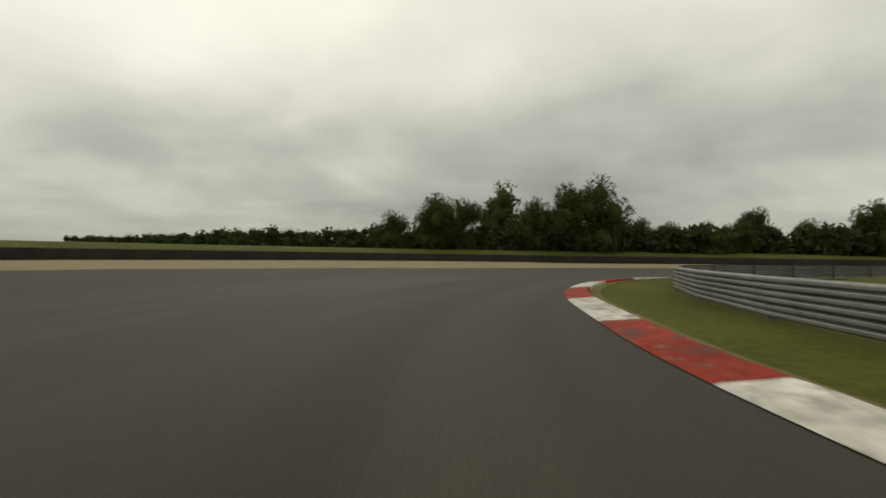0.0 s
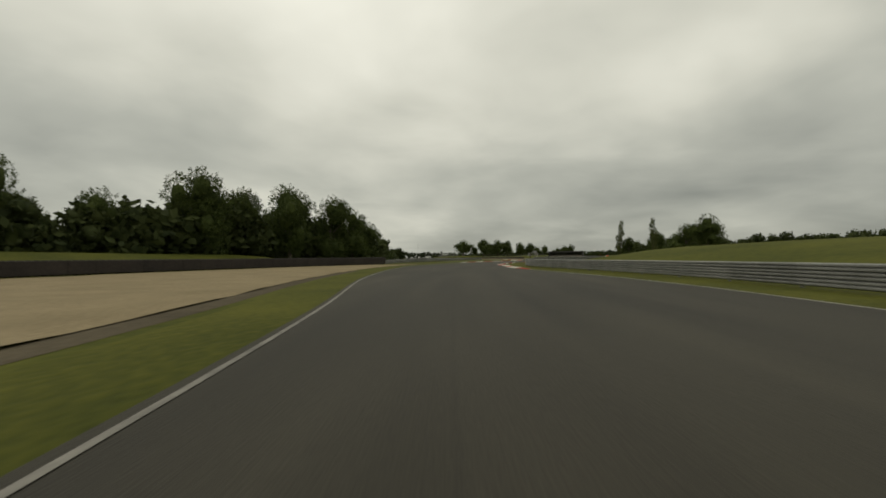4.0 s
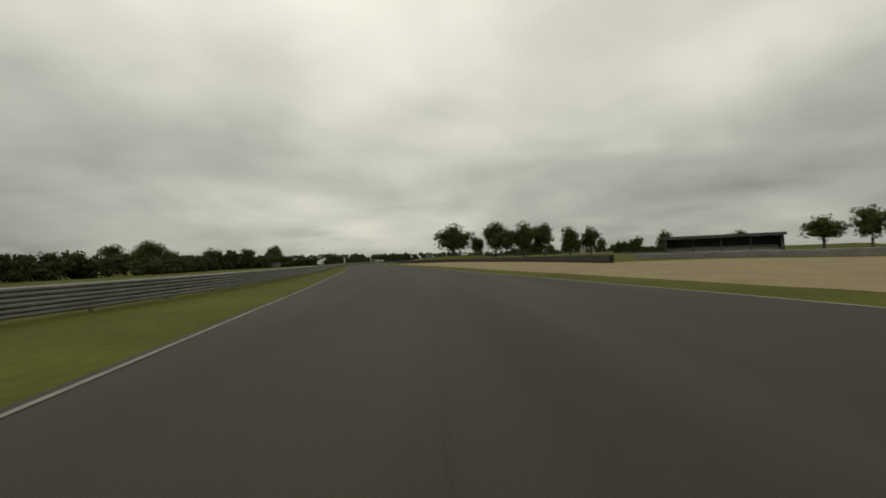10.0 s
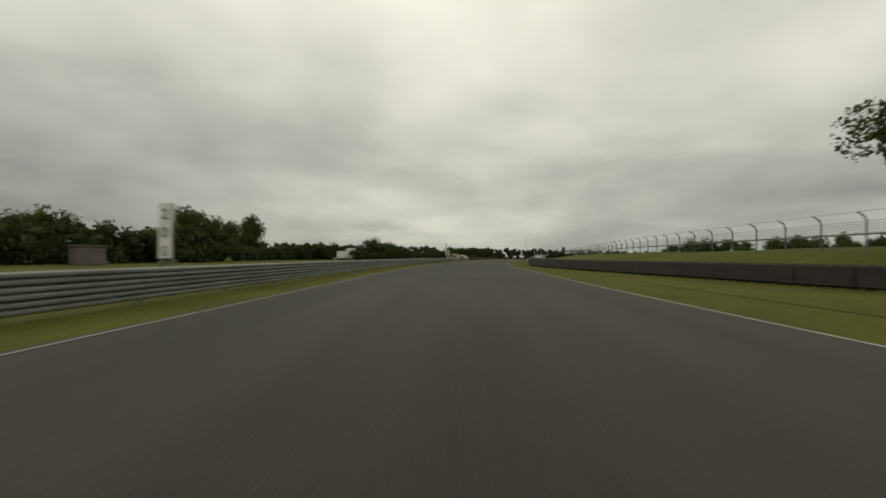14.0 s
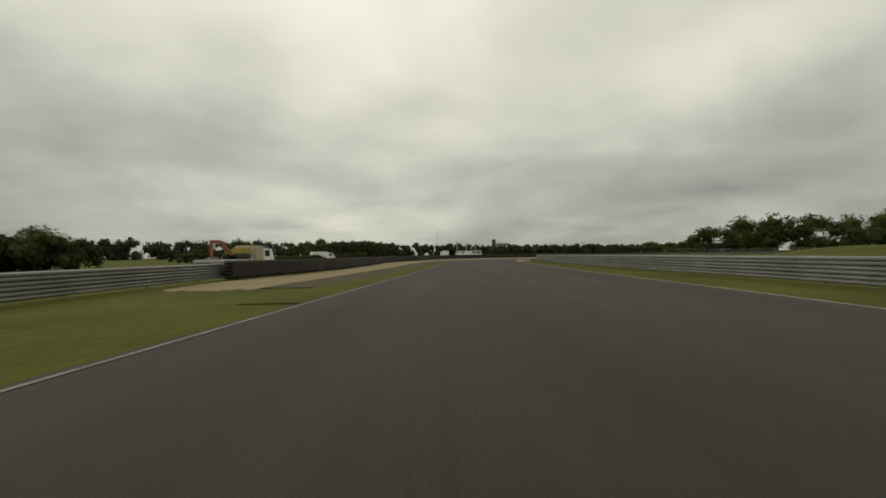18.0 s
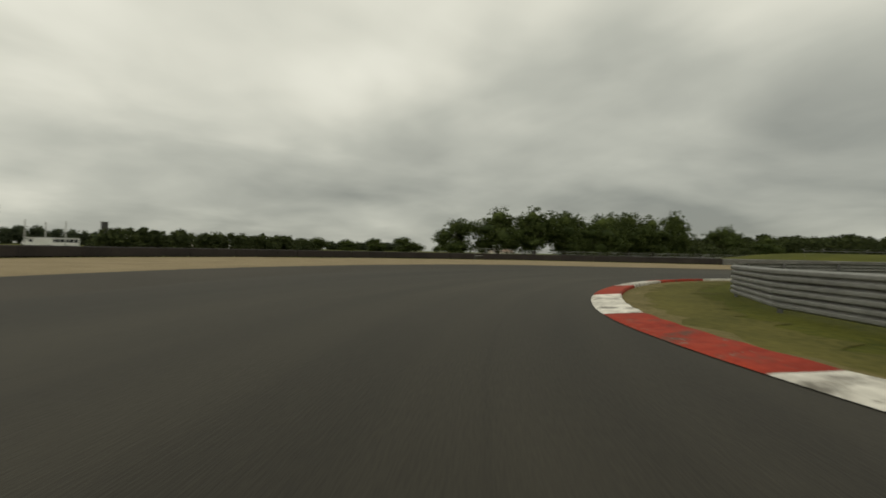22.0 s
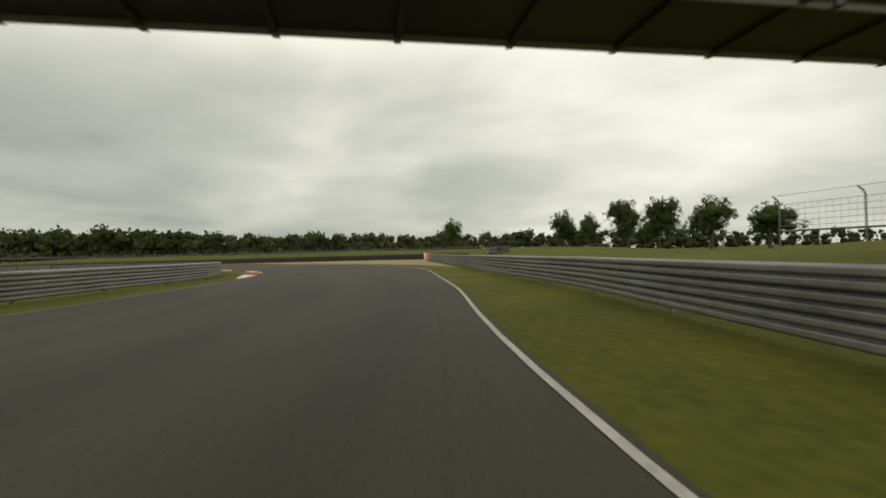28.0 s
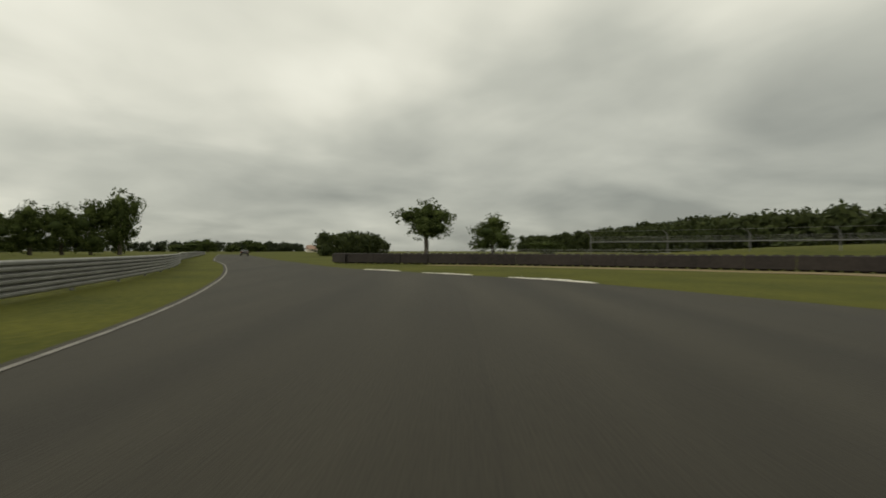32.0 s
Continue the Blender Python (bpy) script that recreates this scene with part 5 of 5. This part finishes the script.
panel_van(579, 81, 0.6, 4.4, 1.8, 2.1, "small dark utility vehicle standing on grass", "utility_vehicle", body=DARK)


CREAM = plain("cream_yellow_paint", (0.40, 0.35, 0.22), 0.5)
RUST_ORANGE = material("worn_orange_paint", (0.16, 0.055, 0.022), (0.32, 0.10, 0.035), 0.6, 1.5, 8.0, coords="object")
DULL_YELLOW = material("worn_yellow_paint", (0.22, 0.19, 0.04), (0.42, 0.36, 0.07), 0.6, 1.2, 8.0, coords="object")
HAUL = Matrix.Translation(P(559.2, 314.9)) @ Matrix.Rotation(0.405, 4, "Z")
lorry = panel_van(559.2, 314.9, 0.405, 5.4, 2.3, 2.35, "white lorry tractor with cream sleeper behind tyre wall", "lorry", cab=3.2, nose=0.55, cargo=CREAM)
part("roof_spoiler", box(1.5, 2.0, 0.26, (0.7, 0, 2.03), 0.08), STEEL_DARK, lorry)
for side in (-1, 1):
    part("mirror", box(0.10, 0.16, 0.5, (2.3, side * 1.3, 1.5), 0.03), STEEL_DARK, lorry)

trailer = tagged(new("trailer"), "grey low-loader trailer coupled behind a white lorry", "trailer")
trailer.matrix_basis = HAUL
part("bed", box(7.6, 2.3, 0.28, (-6.9, 0, 0.62), 0.04), GREY_STEEL, trailer)
part("gooseneck", box(1.6, 1.8, 0.3, (-2.6, 0, 0.9), 0.06), GREY_STEEL, trailer)
for side in (-1, 1):
    part("side_rail", box(7.4, 0.08, 0.16, (-6.9, side * 1.19, 0.66), 0.02), GREY_STEEL, trailer)
    for xx in (-8.2, -9.1, -10.0):
        wheel(trailer, xx, side * 1.0, 0.36)

digger = tagged(new("excavator"), "yellow excavator with orange-brown boom on low-loader trailer", "excavator")
digger.matrix_basis = HAUL @ Matrix.Translation((-4.6, 0, 0.90))
for side in (-1, 1):
    part("track", tube([(-1.3, side * 0.75, 0.24), (-1.15, side * 0.75, 0.24), (1.15, side * 0.75, 0.24), (1.3, side * 0.75, 0.24)], [0.10, 0.24, 0.24, 0.10], 8), RUBBER, digger)
    part("track_shoe_band", box(2.3, 0.4, 0.44, (0, side * 0.75, 0.02), 0.14), RUBBER, digger)
part("turntable", tube([(0, 0, 0.3), (0, 0, 0.52)], [0.55, 0.5], 14), DARK, digger)
upper = part("upper_body", box(2.3, 1.9, 0.42, (0.35, 0, 0.50), 0.12), DULL_YELLOW, digger)
part("engine_cover", box(1.0, 1.8, 0.26, (0.95, 0, 0.88), 0.1), DULL_YELLOW, upper)
boom = part("boom", beam_between((-1.2, 0, 0.5), (-3.6, 0, 1.72), 0.30, depth=0.34), RUST_ORANGE, digger, "orange-brown boom")
part("boom_end", beam_between((-3.5, 0, 1.70), (-5.2, 0, 1.66), 0.24, depth=0.28), RUST_ORANGE, boom)
part("dipper_arm", beam_between((-5.1, 0, 1.7), (-5.05, 0, 0.16), 0.22, depth=0.24), RUST_ORANGE, digger, "orange-brown dipper arm")
part("hydraulic_ram", beam_between((-4.3, 0.0, 1.58), (-4.95, 0, 0.8), 0.09), GREY_STEEL, digger)
bucket = bmesh.new()
bk = [(-5.3, 0.05), (-5.0, 0.22), (-4.45, 0.2), (-4.4, 0.02)]
for yy in (-0.4, 0.4):
    bucket.faces.new([bucket.verts.new((xx, yy, zz)) for xx, zz in bk])
bucket.verts.ensure_lookup_table()
for q in range(4):
    bucket.faces.new((bucket.verts[q], bucket.verts[(q + 1) % 4], bucket.verts[4 + (q + 1) % 4], bucket.verts[4 + q]))
bmesh.ops.recalc_face_normals(bucket, faces=bucket.faces[:])
part("bucket", bucket, STEEL_DARK, digger)


# ---- a saloon car far ahead on the track ----
def saloon(x, y, ang, label):
    g = tagged(new("car"), label, "car")
    g.matrix_basis = Matrix.Translation(P(x, y)) @ Matrix.Rotation(ang, 4, "Z")
    prof = [(-2.05, 0.35), (2.0, 0.32), (2.08, 0.58), (1.85, 0.76), (0.9, 0.86), (0.25, 1.3), (-0.95, 1.34), (-1.75, 0.98), (-2.08, 0.92)]
    b = bmesh.new()
    for sy in (-1, 1):
        b.faces.new([b.verts.new((px, sy * (0.82 if pz < 1.0 else 0.62), pz)) for px, pz in prof])
    b.verts.ensure_lookup_table()
    m = len(prof)
    for q in range(m):
        b.faces.new((b.verts[q], b.verts[(q + 1) % m], b.verts[m + (q + 1) % m], b.verts[m + q]))
    bmesh.ops.recalc_face_normals(b, faces=b.faces[:])
    bmesh.ops.bevel(b, geom=b.edges[:], offset=0.05, segments=2, affect="EDGES")
    body = part("body", b, DARK, g)
    part("rear_window", beam_between((-1.62, 0, 1.03), (-1.06, 0, 1.29), 1.0, depth=0.05), GLASS_DARK, body)
    part("windscreen", beam_between((0.85, 0, 0.90), (0.33, 0, 1.25), 1.0, depth=0.05), GLASS_DARK, body)
    for sy in (-1, 1):
        part("side_window", box(1.2, 0.03, 0.26, (-0.35, sy * 0.71, 0.98), 0.01), GLASS_DARK, body)
        part("tail_light", box(0.05, 0.3, 0.12, (-2.07, sy * 0.6, 0.74), 0.01), KERB_RED, body)
        for xx in (-1.3, 1.3):
            wheel(g, xx, sy * 0.74, 0.31)
    return g


saloon(768.7, 108.8, heading(1010) + 0.1, "small dark saloon car on the asphalt far ahead")


# ---- control tower and pit buildings far off ----
def block_building(name, x, y, ang, blocks, label, category):
    """blocks: (offset along, width, depth, z0, z1, material, rows of windows)"""
    g = tagged(new(name), label, category)
    g.matrix_basis = Matrix.Translation(P(x, y)) @ Matrix.Rotation(ang, 4, "Z")
    for u, w, d, z0, z1, mat, rows in blocks:
        wl = part("wall", box(d, w, z1 - z0, (0, u, z0), 0.05), mat, g)
        part("roof", box(d + 0.5, w + 0.5, 0.25, (0, u, z1), 0.03), GREY_STEEL, g)
        for r in range(rows):
            zz = z0 + (z1 - z0) * (r + 0.45) / rows
            n = max(2, int(w / 1.6))
            for k in range(n):
                wn_ = part("window", box(0.08, w / n * 0.82, (z1 - z0) / rows * 0.42, (-d / 2 - 0.02, u - w / 2 + w * (k + 0.5) / n, zz), 0.01), GLASS_DARK, wl)
    return g


TA = math.atan2(89, 295)
block_building("control_tower", 870, 381, TA, [(4.0, 2.6, 4, 0, 11.3, DARK, 0), (-2.6, 10, 7, 0, 8.4, WHITE, 3)], "white control tower with dark stair shaft", "tower")
block_building("pit_building", 884, 360, TA, [(0, 34, 9, 0, 4.6, BRICK, 1)], "long low pit building with pale walls", "building")
block_building("pit_building", 866, 405, TA, [(0, 18, 8, 0, 3.4, WHITE, 1)], "low white paddock building", "building")
block_building("pit_building", 905, 325, TA, [(0, 26, 9, 0, 3.8, GREY_STEEL, 0)], "long low grey paddock shed", "building")


def house(x, y, ang, w, d, h, label):
    g = tagged(new("house"), label, "house", "far houses")
    g.matrix_basis = Matrix.Translation(P(x, y)) @ Matrix.Rotation(ang, 4, "Z")
    wl = part("wall", box(d, w, h, (0, 0, -0.1), 0.03), BRICK, g)
    verts = [(-d / 2 - 0.5, -w / 2 - 0.4, h - 0.2), (d / 2 + 0.5, -w / 2 - 0.4, h - 0.2), (0, -w / 2 - 0.4, h + d * 0.36), (-d / 2 - 0.5, w / 2 + 0.4, h - 0.2), (d / 2 + 0.5, w / 2 + 0.4, h - 0.2), (0, w / 2 + 0.4, h + d * 0.36)]
    rf = part("roof", mesh("roof", verts, [(0, 2, 1), (3, 4, 5), (0, 3, 5, 2), (1, 2, 5, 4), (0, 1, 4, 3)], ROOF), None, g)
    part("chimney", box(0.6, 0.9, 1.8, (0.4, w * 0.3, h + d * 0.26), 0.03), BRICK, rf)
    for k in range(3):
        part("window", box(0.1, 1.1, 1.4, (-d / 2 - 0.02, -w / 2 + w * (k + 0.5) / 3, h * 0.4), 0.02), GLASS_DARK, wl)


house(1097, 66, 0.2, 17, 9, 2.8, "far farmhouse with pale walls and reddish tiled roof")
house(1104, 48, 0.5, 10, 7, 2.4, "far farm building with reddish tiled roof")

# ---- road marks and worn ground ----
ribbon("road_line_12", 814.0, 814.5, lambda s: 10.6, lambda s: 8.2, 0.009, YELLOW, 0.4, 1, "short yellow painted mark across track edge", "road marking")
DRY_IN = curve([(656, 1.0), (668, 1.1), (682, 2.2), (692, 2.0), (706, 1.0)])
ribbon("worn_ground_1", 660, 704, lambda s: RIGHT(s) - 0.74, lambda s: RIGHT(s) - 0.80 - DRY_IN(s) * (0.3 + 0.35 * noise.noise(Vector((s * 1.7, 0, 5)))), -0.012, DRY, 0.4, 2, "dry trodden soil and thin grass behind kerb", "worn ground")
ribbon("worn_ground_2", 843, 890, lambda s: LEFT(s) + 0.74, lambda s: LEFT(s) + 1.0 + math.sin((s - 843) / 47 * math.pi) * (0.55 + 0.7 * noise.noise(Vector((s * 1.7, 0, 9)))), -0.012, DRY, 0.4, 2, "dry trodden soil and thin grass behind kerb", "worn ground")
ribbon("worn_ground_5", 658, 706, lambda s: RIGHT(s) - 0.74, lambda s: RIGHT(s) - 0.9 - DRY_IN(s) * (1.0 + 0.6 * noise.noise(Vector((s * 1.3, 0, 2)))), -0.018, THIN, 0.4, 2, "thin yellowed grass behind kerb", "worn ground")
ribbon("worn_ground_6", 841, 892, lambda s: LEFT(s) + 0.74, lambda s: LEFT(s) + 1.1 + math.sin((s - 841) / 51 * math.pi) * (1.5 + 1.0 * noise.noise(Vector((s * 1.3, 0, 7)))), -0.018, THIN, 0.4, 2, "thin yellowed grass behind kerb", "worn ground")
ribbon("worn_ground_3", 716, 768, lambda s: LEFT(s) + (0.74 if s < 759 else 0.1), lambda s: LEFT(s) + 2.6, -0.006, DIRT, 1.5, 2, "dark worn dirt strip behind kerb", "worn ground")
ribbon("worn_ground_4", 0, 34, lambda s: RIGHT(s) - 0.74, lambda s: RIGHT(s) - 1.15, -0.012, DRY, 1.5, 2, "dry trodden soil and thin grass behind kerb", "worn ground")
ribbon("service_path", 296, 604, lambda s: RAIL_L1(s) + 1.2, lambda s: RAIL_L1(s) + 5.0 + 0.8 * math.sin(s / 9), -0.02, DRY, 3, 2, "pale dusty track behind the guardrail", "service path")
cab_box = tagged(new("cabinet"), "weathered brown cabinet in front of hedge", "cabinet")
cab_box.location = P(407.5, 261.5)
part("body", box(2.6, 2.2, 1.9, (0, 0, -0.05), 0.06), SLAT, cab_box)
part("roof_slab", box(2.9, 2.5, 0.14, (0, 0, 1.85), 0.03), SLAT, cab_box)
